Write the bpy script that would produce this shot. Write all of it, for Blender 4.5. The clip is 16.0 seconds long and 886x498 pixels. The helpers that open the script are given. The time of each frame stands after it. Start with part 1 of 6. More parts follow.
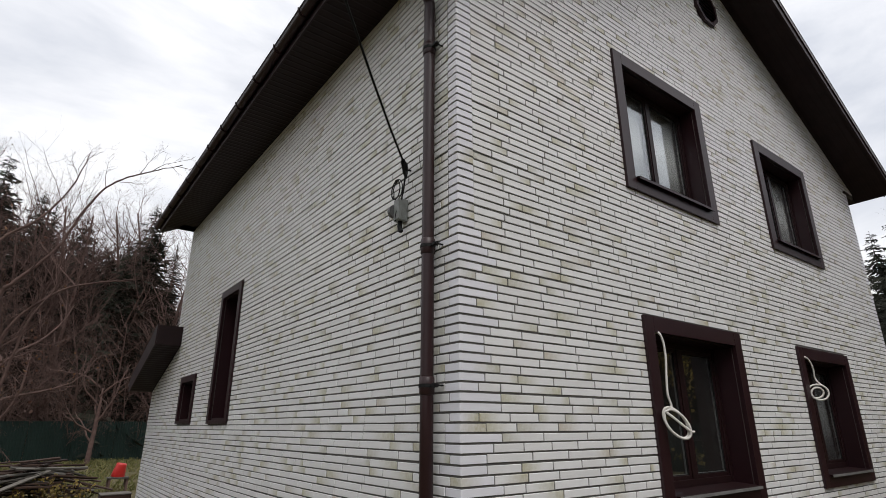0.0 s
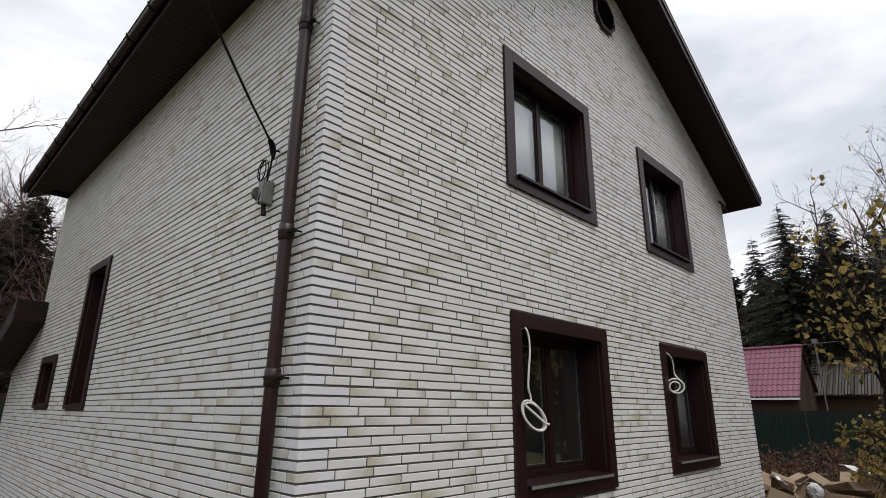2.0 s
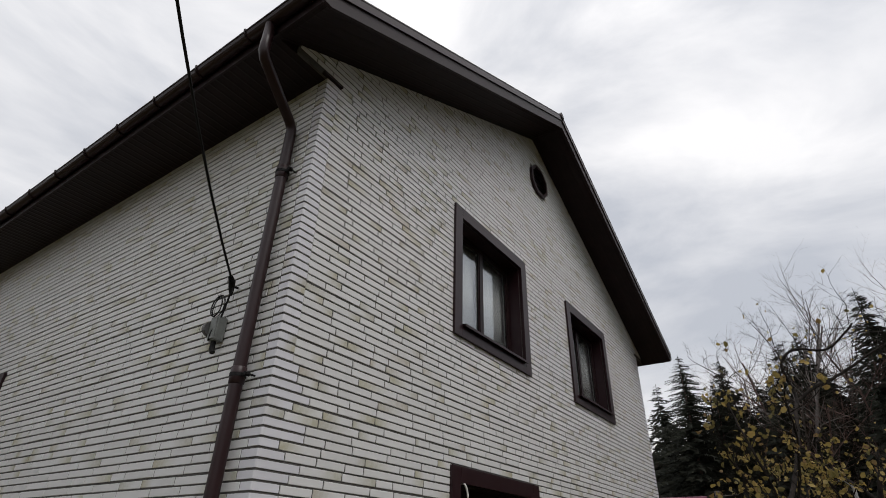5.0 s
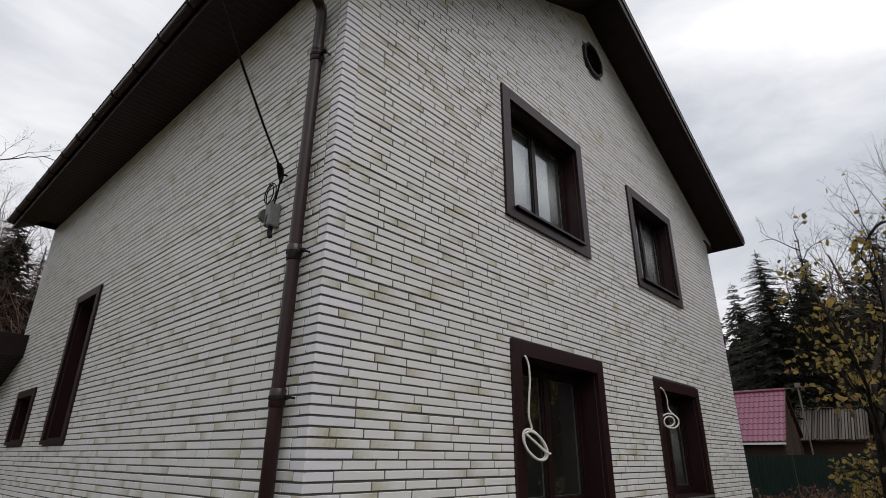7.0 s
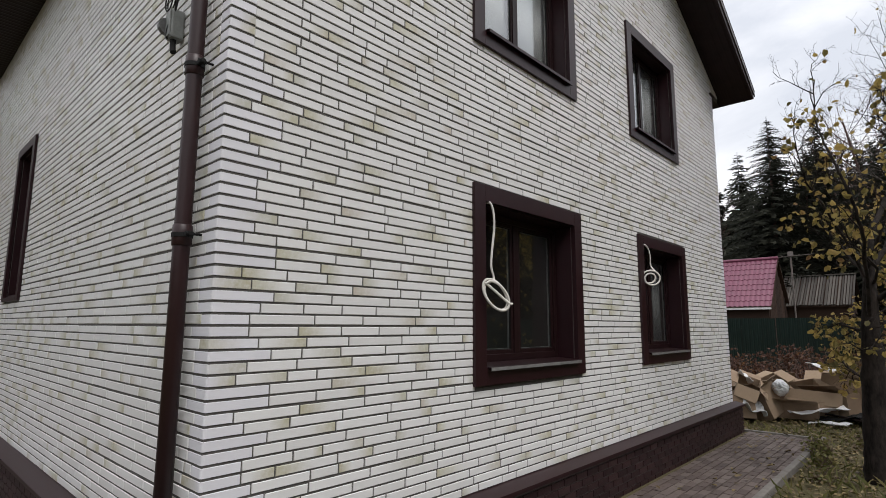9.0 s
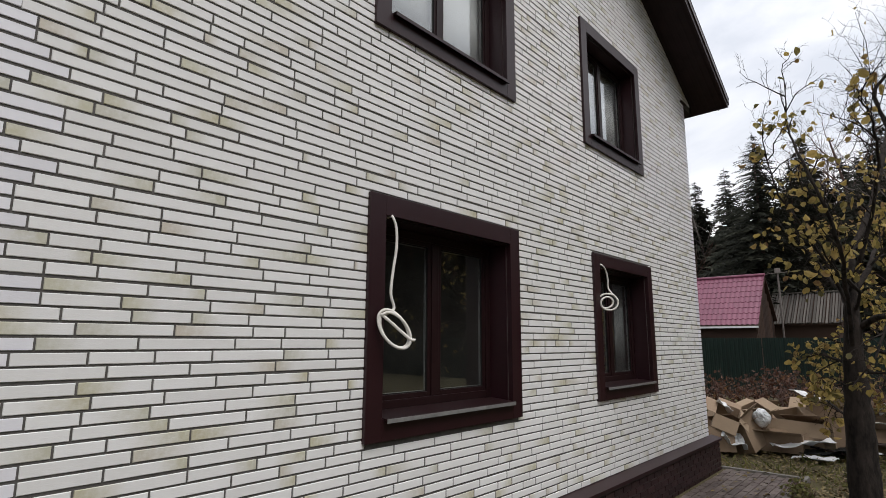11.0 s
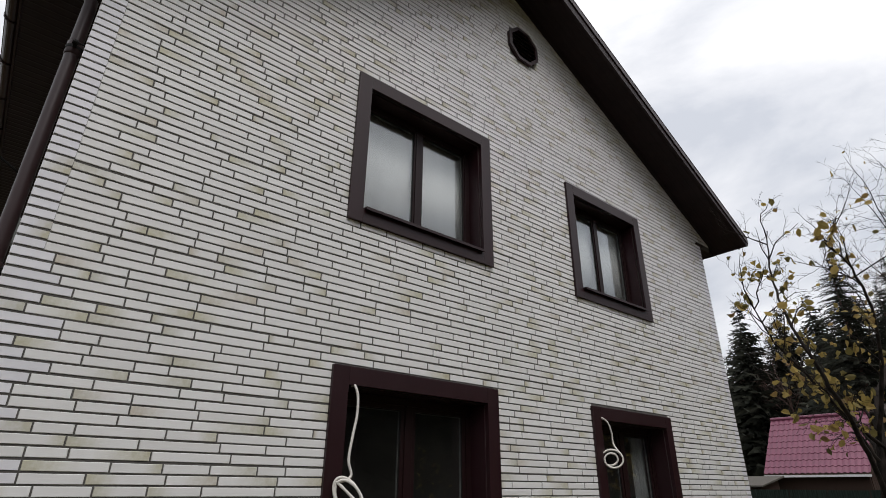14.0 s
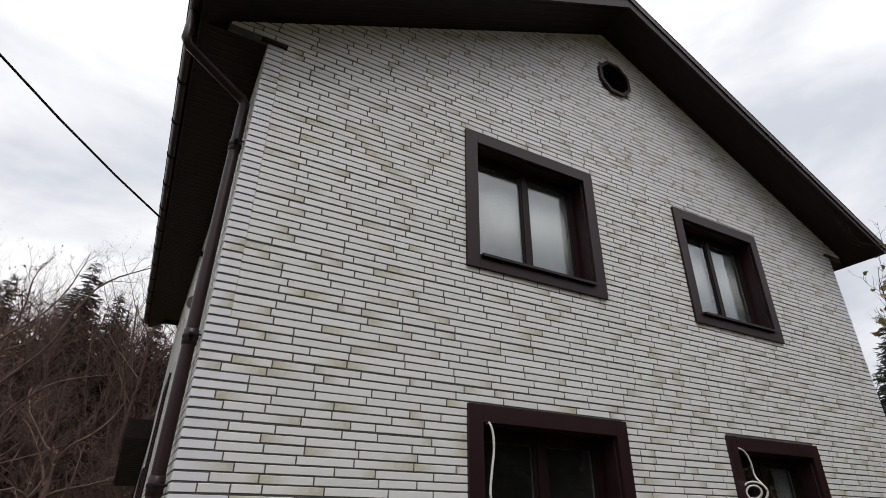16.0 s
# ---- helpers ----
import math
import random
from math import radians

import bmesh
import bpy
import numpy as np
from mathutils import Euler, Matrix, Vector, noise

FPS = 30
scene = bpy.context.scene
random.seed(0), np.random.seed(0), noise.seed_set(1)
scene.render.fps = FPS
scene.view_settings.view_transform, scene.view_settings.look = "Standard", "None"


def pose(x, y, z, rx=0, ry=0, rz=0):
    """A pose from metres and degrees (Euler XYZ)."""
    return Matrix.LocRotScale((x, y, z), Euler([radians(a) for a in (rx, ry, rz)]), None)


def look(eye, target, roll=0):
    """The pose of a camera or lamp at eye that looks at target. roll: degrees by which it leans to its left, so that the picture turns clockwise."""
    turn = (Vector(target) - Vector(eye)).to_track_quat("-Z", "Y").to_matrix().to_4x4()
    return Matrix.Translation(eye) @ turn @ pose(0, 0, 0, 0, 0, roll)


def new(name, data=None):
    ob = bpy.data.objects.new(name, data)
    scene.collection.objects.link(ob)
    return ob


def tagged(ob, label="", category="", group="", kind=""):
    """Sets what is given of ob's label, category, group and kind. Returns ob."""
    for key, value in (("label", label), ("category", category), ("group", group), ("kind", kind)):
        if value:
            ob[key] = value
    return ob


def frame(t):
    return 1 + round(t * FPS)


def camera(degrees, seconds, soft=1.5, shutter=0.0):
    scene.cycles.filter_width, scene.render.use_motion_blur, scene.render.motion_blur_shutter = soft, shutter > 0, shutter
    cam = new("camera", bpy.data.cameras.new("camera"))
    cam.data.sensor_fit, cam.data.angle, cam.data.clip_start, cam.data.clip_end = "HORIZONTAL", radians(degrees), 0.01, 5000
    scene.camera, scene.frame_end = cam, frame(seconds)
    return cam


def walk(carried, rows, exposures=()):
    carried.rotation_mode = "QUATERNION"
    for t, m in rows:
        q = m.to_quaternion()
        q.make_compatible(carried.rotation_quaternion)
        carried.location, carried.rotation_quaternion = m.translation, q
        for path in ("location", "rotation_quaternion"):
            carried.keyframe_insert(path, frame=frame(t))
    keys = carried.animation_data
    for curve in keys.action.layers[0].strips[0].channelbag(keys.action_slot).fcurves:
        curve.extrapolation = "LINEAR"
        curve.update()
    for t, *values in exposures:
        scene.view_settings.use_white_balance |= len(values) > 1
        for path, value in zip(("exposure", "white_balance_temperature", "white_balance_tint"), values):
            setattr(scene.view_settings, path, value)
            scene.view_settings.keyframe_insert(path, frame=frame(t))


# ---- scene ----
cam = camera(79.3, 16.0, 0.6)
PATH = [
    (0, (-0.151, -0.079, 2.008), (0.988, 1.439, 2.638), -0.1),
    (0.5, (-0.108, -0.127, 2.024), (1.055, 1.386, 2.623), 0.0),
    (1, (-0.007, -0.197, 2.027), (1.219, 1.272, 2.609), 0.1),
    (1.5, (0.156, -0.267, 2.027), (1.449, 1.147, 2.6), 0.1),
    (2, (0.22, -0.323, 2.081), (1.588, 1.018, 2.656), 0.4),
    (2.5, (0.183, -0.377, 2.147), (1.623, 0.858, 2.782), 0.5),
    (3, (0.151, -0.398, 2.153), (1.63, 0.728, 2.892), 0.9),
    (3.5, (0.133, -0.341, 2.223), (1.637, 0.695, 3.038), 0.4),
    (4, (0.028, -0.352, 2.235), (1.511, 0.608, 3.173), 0.6),
    (4.2, (-0.025, -0.339, 2.234), (1.444, 0.604, 3.21), 0.8),
    (6.3, (-0.182, -0.098, 2.055), (1.154, 1.044, 3.009), 0.6),
    (6.5, (-0.116, -0.128, 2.014), (1.232, 1.055, 2.9), 0.6),
    (7, (0.103, -0.202, 1.915), (1.475, 1.057, 2.645), 0.4),
    (7.5, (0.313, -0.248, 1.833), (1.714, 1.066, 2.389), 0.3),
    (8, (0.426, -0.246, 1.83), (1.856, 1.099, 2.211), 0.4),
    (8.5, (0.6, -0.128, 1.78), (2.042, 1.223, 2.087), 0.5),
    (8.7, (0.69, -0.096, 1.779), (2.138, 1.253, 2.068), 0.4),
    (10.8, (1.801, -0.049, 1.915), (3.272, 1.276, 2.201), 0.4),
    (11, (1.886, -0.085, 1.952), (3.349, 1.236, 2.293), 0.2),
    (11.5, (2.0, -0.239, 2.028), (3.417, 1.066, 2.565), 0.1),
    (12, (2.01, -0.452, 2.027), (3.363, 0.856, 2.704), 0.4),
    (12.5, (2.036, -0.623, 2.036), (3.356, 0.698, 2.752), 0.4),
    (13, (2.137, -0.803, 2.056), (3.412, 0.547, 2.8), 0.3),
    (13.5, (2.23, -0.939, 2.063), (3.447, 0.444, 2.841), 0.3),
    (14, (2.199, -1.066, 2.094), (3.362, 0.341, 2.911), 0.4),
    (14.5, (2.053, -1.184, 2.125), (3.151, 0.244, 2.994), 0.8),
    (15, (1.904, -1.246, 2.121), (2.927, 0.213, 3.029), 0.9),
    (15.5, (1.84, -1.268, 2.107), (2.769, 0.246, 3.025), 0.7),
    (16, (1.829, -1.236, 2.07), (2.675, 0.329, 2.984), 0.6),
]
walk(cam, [(t, look(eye, target, roll)) for t, eye, target, roll in PATH],
     [(0, 0.43), (1.5, 0.45), (2, 0.41), (3.5, 0.29), (4.0, 0.15), (6.3, 0.04), (6.5, 0.04), (7, 0.16), (7.5, 0.32), (8.0, 0.44), (8.7, 0.55), (10.8, 0.62), (11.3, 0.59), (12, 0.43), (13, 0.36), (13.5, 0.36), (14.5, 0.30), (16, 0.30)])

# ---- world and sun ----
world = bpy.data.worlds.new("overcast_world")
scene.world = world
world.use_nodes = True
wt = world.node_tree
wt.nodes.clear()


def wnode(kind, **values):
    n = wt.nodes.new(kind)
    for key, value in values.items():
        n.inputs[key.replace("_", " ")].default_value = value
    return n


SUN_EL, SUN_AZ = 56.0, 165.0
sky = wt.nodes.new("ShaderNodeTexSky")
sky.sky_type = "NISHITA"
sky.sun_disc = False
sky.sun_elevation, sky.sun_rotation = radians(SUN_EL), radians(SUN_AZ)
sky_scale = wnode("ShaderNodeVectorMath")
sky_scale.operation = "SCALE"
sky_scale.inputs["Scale"].default_value = 0.10
w_coord = wt.nodes.new("ShaderNodeTexCoord")
w_map = wnode("ShaderNodeMapping")
w_map.inputs["Scale"].default_value = (1.0, 1.0, 2.6)
cloud_big = wnode("ShaderNodeTexNoise", Scale=1.7, Detail=7.0, Roughness=0.55, Distortion=0.35)
cloud_ramp = wt.nodes.new("ShaderNodeValToRGB")
cloud_ramp.color_ramp.elements[0].position, cloud_ramp.color_ramp.elements[0].color = 0.36, (0.55, 0.57, 0.62, 1)
cloud_ramp.color_ramp.elements[1].position, cloud_ramp.color_ramp.elements[1].color = 0.64, (1.0, 0.985, 0.985, 1)
sky_mix = wt.nodes.new("ShaderNodeMixRGB")
sky_mix.inputs[0].default_value = 0.9
background = wnode("ShaderNodeBackground", Strength=1.0)
w_out = wt.nodes.new("ShaderNodeOutputWorld")
wt.links.new(sky.outputs[0], sky_scale.inputs[0])
wt.links.new(w_coord.outputs["Generated"], w_map.inputs[0])
wt.links.new(w_map.outputs[0], cloud_big.inputs["Vector"])
wt.links.new(cloud_big.outputs[0], cloud_ramp.inputs[0])
wt.links.new(sky_scale.outputs[0], sky_mix.inputs[1])
w_sep = wt.nodes.new("ShaderNodeSeparateXYZ")
w_up = wt.nodes.new("ShaderNodeMath")
w_up.operation = "MULTIPLY_ADD"
w_up.inputs[1].default_value, w_up.inputs[2].default_value = 0.26, 0.90
w_dome = wt.nodes.new("ShaderNodeVectorMath")
w_dome.operation = "SCALE"
wt.links.new(w_coord.outputs["Generated"], w_sep.inputs[0])
wt.links.new(w_sep.outputs[2], w_up.inputs[0])
wt.links.new(cloud_ramp.outputs[0], w_dome.inputs[0])
wt.links.new(w_up.outputs[0], w_dome.inputs["Scale"])
wt.links.new(w_dome.outputs[0], sky_mix.inputs[2])
wt.links.new(sky_mix.outputs[0], background.inputs[0])
wt.links.new(background.outputs[0], w_out.inputs[0])

sun_data = bpy.data.lights.new("sun", "SUN")
sun_data.energy, sun_data.angle, sun_data.color = 1.35, radians(30), (1.0, 0.965, 0.935)
sun = new("sun", sun_data)
sun.matrix_world = look((0, 0, 0), (0.14, 0.50, -0.855)) @ pose(0, 0, 0)
sun.location = (-4, -15, 24)


# ---- materials ----
class Mat:
    """A small builder for procedural materials."""

    def __init__(self, name, rough=0.6, metal=0.0, spec=0.5):
        self.m = bpy.data.materials.new(name)
        self.m.use_nodes = True
        self.t = self.m.node_tree
        self.b = self.t.nodes["Principled BSDF"]
        self.b.inputs["Roughness"].default_value = rough
        self.b.inputs["Metallic"].default_value = metal
        self.b.inputs["Specular IOR Level"].default_value = spec

    def node(self, kind, **values):
        n = self.t.nodes.new(kind)
        for key, value in values.items():
            n.inputs[key.replace("_", " ")].default_value = value
        return n

    def link(self, a, b):
        self.t.links.new(a, b)

    def coord(self, scale=(1, 1, 1), kind="Object"):
        c = self.node("ShaderNodeTexCoord")
        m = self.node("ShaderNodeMapping")
        m.inputs["Scale"].default_value = scale
        self.link(c.outputs[kind], m.inputs[0])
        return m.outputs[0]

    def noise(self, scale, detail=4.0, rough=0.55, stretch=(1, 1, 1), vec=None):
        n = self.node("ShaderNodeTexNoise", Scale=scale, Detail=detail, Roughness=rough)
        self.link(vec if vec is not None else self.coord(stretch), n.inputs["Vector"])
        return n.outputs[0]

    def ramp(self, fac, stops):
        r = self.node("ShaderNodeValToRGB")
        e = r.color_ramp.elements
        while len(e) < len(stops):
            e.new(0.5)
        for el, (p, c) in zip(e, stops):
            el.position, el.color = p, (*c, 1)
        self.link(fac, r.inputs[0])
        return r.outputs[0]

    def math(self, op, a, b=0.0, clamp=False):
        n = self.t.nodes.new("ShaderNodeMath")
        n.operation, n.use_clamp = op, clamp
        for i, v in enumerate((a, b)):
            if isinstance(v, (int, float)):
                n.inputs[i].default_value = v
            else:
                self.link(v, n.inputs[i])
        return n.outputs[0]

    def mix(self, fac, a, b, mode="MIX"):
        n = self.t.nodes.new("ShaderNodeMixRGB")
        n.blend_type = mode
        for i, v in enumerate((fac, a, b)):
            if isinstance(v, (int, float)):
                n.inputs[i].default_value = v
            elif isinstance(v, tuple):
                n.inputs[i].default_value = (*v, 1)
            else:
                self.link(v, n.inputs[i])
        return n.outputs[0]

    def base(self, color):
        if isinstance(color, tuple):
            self.b.inputs["Base Color"].default_value = (*color, 1)
        else:
            self.link(color, self.b.inputs["Base Color"])
        return self

    def bump(self, height, strength=0.3, distance=0.01):
        n = self.node("ShaderNodeBump", Strength=strength, Distance=distance)
        self.link(height, n.inputs["Height"])
        self.link(n.outputs[0], self.b.inputs["Normal"])
        return self

    def rand(self):
        """One random number for each piece, loose object or island."""
        o = self.node("ShaderNodeObjectInfo")
        g = self.node("ShaderNodeNewGeometry")
        return self.math("FRACT", self.math("ADD", o.outputs["Random"], g.outputs["Random Per Island"]))

    def again(self, r, k):
        return self.math("FRACT", self.math("MULTIPLY", r, k))


def mottled(name, a, b, scale=6.0, rough=0.6, metal=0.0, fine=60.0, bump=0.15, stretch=(1, 1, 1), spec=0.5, dist=0.006):
    """Two tones at two scales with fine relief."""
    k = Mat(name, rough, metal, spec)
    big = k.noise(scale, 4, 0.6, stretch)
    small = k.noise(fine, 3, 0.6, stretch)
    both = k.math("ADD", k.math("MULTIPLY", big, 0.7), k.math("MULTIPLY", small, 0.3))
    k.base(k.ramp(both, [(0.35, a), (0.65, b)]))
    k.bump(both, bump, dist)
    return k.m


def clinker(name, cool=0.0, stained=0.35):
    k = Mat(name, 0.42, 0, 0.4)
    r = k.rand()
    r2, r3, r4 = k.again(r, 7.31), k.again(r, 17.77), k.again(r, 41.13)
    uv = k.node("ShaderNodeUVMap")
    sep = k.node("ShaderNodeSeparateXYZ")
    k.link(uv.outputs[0], sep.inputs[0])
    u = sep.outputs[0]
    flip = k.math("GREATER_THAN", r3, 0.45)
    along = k.math("ABSOLUTE", k.math("SUBTRACT", u, flip))
    cloud = k.noise(9.0, 5, 0.65)
    fine = k.noise(55.0, 4, 0.6, (1, 1, 2.5))
    body = k.ramp(k.math("ADD", k.math("MULTIPLY", r4, 0.55), k.math("MULTIPLY", cloud, 0.45)),
                  [(0.15, (0.64, 0.635, 0.625 + cool)), (0.5, (0.69, 0.687, 0.68 + cool)), (0.9, (0.73, 0.728, 0.722 + cool))])
    tone = k.ramp(r2, [(0.0, (0.38, 0.345, 0.20)), (0.35, (0.43, 0.41, 0.28)), (0.7, (0.42, 0.41, 0.33)), (1.0, (0.44, 0.385, 0.30))])
    reach = k.math("ADD", k.math("MULTIPLY", r4, 0.65), 0.25)
    fade = k.math("SUBTRACT", 1.0, k.math("DIVIDE", along, reach), True)
    fade = k.math("MULTIPLY", fade, k.math("ADD", k.math("MULTIPLY", k.noise(26.0, 4, 0.7), 1.7), 0.1), True)
    chosen = k.math("LESS_THAN", r, stained)
    amount = k.math("MULTIPLY", k.math("MULTIPLY", fade, chosen), 0.85, True)
    col = k.mix(amount, body, tone)
    col = k.mix(k.math("MULTIPLY", fine, 0.10), col, (0.46, 0.45, 0.42))
    k.base(col)
    k.bump(k.math("ADD", k.math("MULTIPLY", cloud, 0.5), fine), 0.22, 0.003)
    return k.m


M_TILE = clinker("white_clinker_tile")
M_CORNER = clinker("cool_white_corner_tile", 0.045, 0.30)
M_MORTAR = mottled("dark_grey_mortar", (0.064, 0.060, 0.056), (0.106, 0.100, 0.093), 9, 0.9)
M_BROWN = mottled("dark_brown_painted_metal", (0.0135, 0.0054, 0.0060), (0.0190, 0.0080, 0.0086), 3, 0.5, 0, 120, 0.05, (1, 1, 1), 0.26)
M_TRIM = mottled("chocolate_brown_trim", (0.0150, 0.0036, 0.0052), (0.0200, 0.0054, 0.0074), 4, 0.40, 0, 90, 0.08, (1, 1, 1), 0.36)
M_PIPE = mottled("brown_coated_steel_pipe", (0.0180, 0.0056, 0.0064), (0.0240, 0.0082, 0.0090), 3, 0.40, 0.0, 90, 0.04, (1, 1, 1), 0.4)
M_FRAME = mottled("brown_window_profile", (0.0115, 0.0042, 0.0048), (0.0160, 0.0062, 0.0068), 5, 0.4, 0, 100, 0.05, (1, 1, 1), 0.22)
M_GREY_EDGE = mottled("weathered_grey_steel_edge", (0.20, 0.20, 0.20), (0.32, 0.32, 0.32), 8, 0.4, 0.5)
M_WHITE = mottled("white_plastic", (0.62, 0.61, 0.59), (0.72, 0.71, 0.69), 8, 0.45)
M_CABLE = mottled("ivory_corrugated_conduit", (0.55, 0.53, 0.49), (0.66, 0.64, 0.60), 20, 0.55)
M_BLACK = mottled("black_rubber", (0.006, 0.006, 0.006), (0.012, 0.012, 0.012), 20, 0.7, 0, 60, 0.15, (1, 1, 1), 0.2)
M_BOX = mottled("grey_plastic_housing", (0.145, 0.155, 0.145), (0.20, 0.21, 0.20), 15, 0.5)
M_DIAL = mottled("dark_grey_meter_dial", (0.07, 0.07, 0.07), (0.11, 0.11, 0.11), 15, 0.4)
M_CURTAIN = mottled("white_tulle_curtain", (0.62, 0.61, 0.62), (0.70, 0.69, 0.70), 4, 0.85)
# grey that stands in for dim sky reflected in a lower pane
M_SKY_SHEEN = mottled("grey_sky_reflection_sheet", (0.20, 0.205, 0.21), (0.27, 0.275, 0.28), 4, 0.9)
# plaster far below its own tone: the shade indoors is put into the colour
M_ROOM = mottled("shade_darkened_plaster", (0.065, 0.055, 0.050), (0.095, 0.082, 0.074), 2, 0.9)
M_PLASTER = mottled("plain_grey_render", (0.32, 0.31, 0.30), (0.42, 0.41, 0.39), 2, 0.9)


def soffit_metal():
    k = Mat("dark_brown_soffit_panel", 0.55, 0, 0.2)
    k.base(k.ramp(k.noise(5, 4), [(0.35, (0.0112, 0.0050, 0.0055)), (0.65, (0.0155, 0.0072, 0.0076))]))
    wave = k.node("ShaderNodeTexWave", Scale=3.2, Distortion=0.0)
    wave.bands_direction = "Y"
    k.link(k.coord(), wave.inputs["Vector"])
    k.bump(k.math("POWER", wave.outputs[1], 6.0), 0.5, 0.008)
    return k.m


M_SOFFIT = soffit_metal()


def window_glass():
    k = Mat("window_glass", 0.02)
    t = k.t
    clear = k.node("ShaderNodeBsdfTransparent")
    clear.inputs[0].default_value = (0.90, 0.92, 0.91, 1)
    gloss = k.node("ShaderNodeBsdfGlossy", Roughness=0.015)
    gloss.inputs[0].default_value = (0.95, 0.97, 1.0, 1)
    face = k.node("ShaderNodeLayerWeight", Blend=0.5)
    mixed = k.node("ShaderNodeMixShader")
    k.link(k.math("ADD", k.math("MULTIPLY", k.math("POWER", face.outputs["Facing"], 3.5), 0.75), 0.088, True), mixed.inputs[0])
    k.link(clear.outputs[0], mixed.inputs[1])
    k.link(gloss.outputs[0], mixed.inputs[2])
    wave = k.node("ShaderNodeBump", Strength=0.04, Distance=0.02)
    k.link(k.noise(1.3, 2), wave.inputs["Height"])
    k.link(wave.outputs[0], gloss.inputs["Normal"])
    dust = k.node("ShaderNodeBsdfDiffuse")
    dust.inputs[0].default_value = (0.42, 0.39, 0.36, 1)
    dusty = k.node("ShaderNodeMixShader")
    k.link(k.ramp(k.noise(3.5, 6, 0.7), [(0.35, (0.004, 0.004, 0.004)), (0.75, (0.022, 0.022, 0.022))]), dusty.inputs[0])
    k.link(mixed.outputs[0], dusty.inputs[1])
    k.link(dust.outputs[0], dusty.inputs[2])
    k.link(dusty.outputs[0], t.nodes["Material Output"].inputs[0])
    return k.m


M_GLASS = window_glass()


def plinth_brick():
    k = Mat("dark_plinth_brick", 0.5, 0, 0.25)
    r = k.rand()
    n = k.noise(14, 5, 0.65)
    v = k.math("ADD", k.math("MULTIPLY", r, 0.5), k.math("MULTIPLY", n, 0.5))
    k.base(k.ramp(v, [(0.2, (0.016, 0.0075, 0.0085)), (0.6, (0.028, 0.0135, 0.0145)), (0.9, (0.044, 0.023, 0.023))]))
    k.bump(k.noise(60, 4), 0.35, 0.004)
    return k.m


M_PLINTH = plinth_brick()


def paver():
    k = Mat("brown_grey_concrete_paver", 0.72)
    r = k.rand()
    n = k.noise(18, 5, 0.7)
    v = k.math("ADD", k.math("MULTIPLY", r, 0.6), k.math("MULTIPLY", n, 0.4))
    col = k.ramp(v, [(0.15, (0.050, 0.034, 0.030)), (0.5, (0.084, 0.060, 0.053)), (0.85, (0.122, 0.096, 0.086))])
    k.base(k.mix(k.ramp(k.noise(1.6, 5), [(0.45, (0, 0, 0)), (0.7, (0.45, 0.45, 0.45))]), col, (0.07, 0.065, 0.05)))
    k.bump(k.noise(90, 4), 0.4, 0.004)
    return k.m


M_PAVER = paver()
M_KERB = mottled("grey_concrete_kerb", (0.11, 0.10, 0.09), (0.18, 0.168, 0.152), 7, 0.85, 0, 70, 0.4)


def ground_soil():
    k = Mat("autumn_lawn_and_soil", 0.95, 0, 0.2)
    a = k.ramp(k.noise(0.35, 6, 0.6), [(0.35, (0.085, 0.085, 0.034)), (0.55, (0.115, 0.098, 0.05)), (0.7, (0.070, 0.052, 0.036))])
    b = k.ramp(k.noise(14, 6, 0.7), [(0.3, (0.036, 0.028, 0.018)), (0.55, (0.085, 0.070, 0.036)), (0.75, (0.15, 0.115, 0.062))])
    k.base(k.mix(0.55, a, b))
    k.bump(k.noise(30, 6, 0.7), 0.8, 0.03)
    return k.m


M_GROUND = ground_soil()


# ---- building helpers ----
def part(name, bm, material, parent=None, label="", smooth=False):
    """Links a bmesh as one mesh object, under a thing or a part."""
    me = bpy.data.meshes.new(name)
    bm.normal_update()
    bm.to_mesh(me)
    bm.free()
    return mesh_part(name, me, material, parent, label, smooth)


def mesh_part(name, me, material, parent=None, label="", smooth=False):
    if material is not None and not me.materials:
        me.materials.append(material)
    if smooth:
        me.polygons.foreach_set("use_smooth", [True] * len(me.polygons))
    ob = new(name, me)
    ob.parent = parent
    if label:
        ob["label"] = label
    return ob


def raw(name, verts, faces, material, parent=None, label="", smooth=False):
    me = bpy.data.meshes.new(name)
    me.from_pydata(verts, [], faces)
    return mesh_part(name, me, material, parent, label, smooth)


def box(bm, x0, x1, y0, y1, z0, z1, bevel=0.0, m=None):
    r = bmesh.ops.create_cube(bm, size=1.0)
    vs = r["verts"]
    bmesh.ops.scale(bm, vec=(x1 - x0, y1 - y0, z1 - z0), verts=vs)
    bmesh.ops.translate(bm, vec=((x0 + x1) / 2, (y0 + y1) / 2, (z0 + z1) / 2), verts=vs)
    if bevel:
        es = list({e for v in vs for e in v.link_edges})
        out = bmesh.ops.bevel(bm, geom=es, offset=bevel, segments=2, affect="EDGES", profile=0.6)
        vs = list({v for f in out["faces"] for v in f.verts} | {v for v in vs if v.is_valid})
    if m is not None:
        bmesh.ops.transform(bm, matrix=m, verts=vs)
    return vs


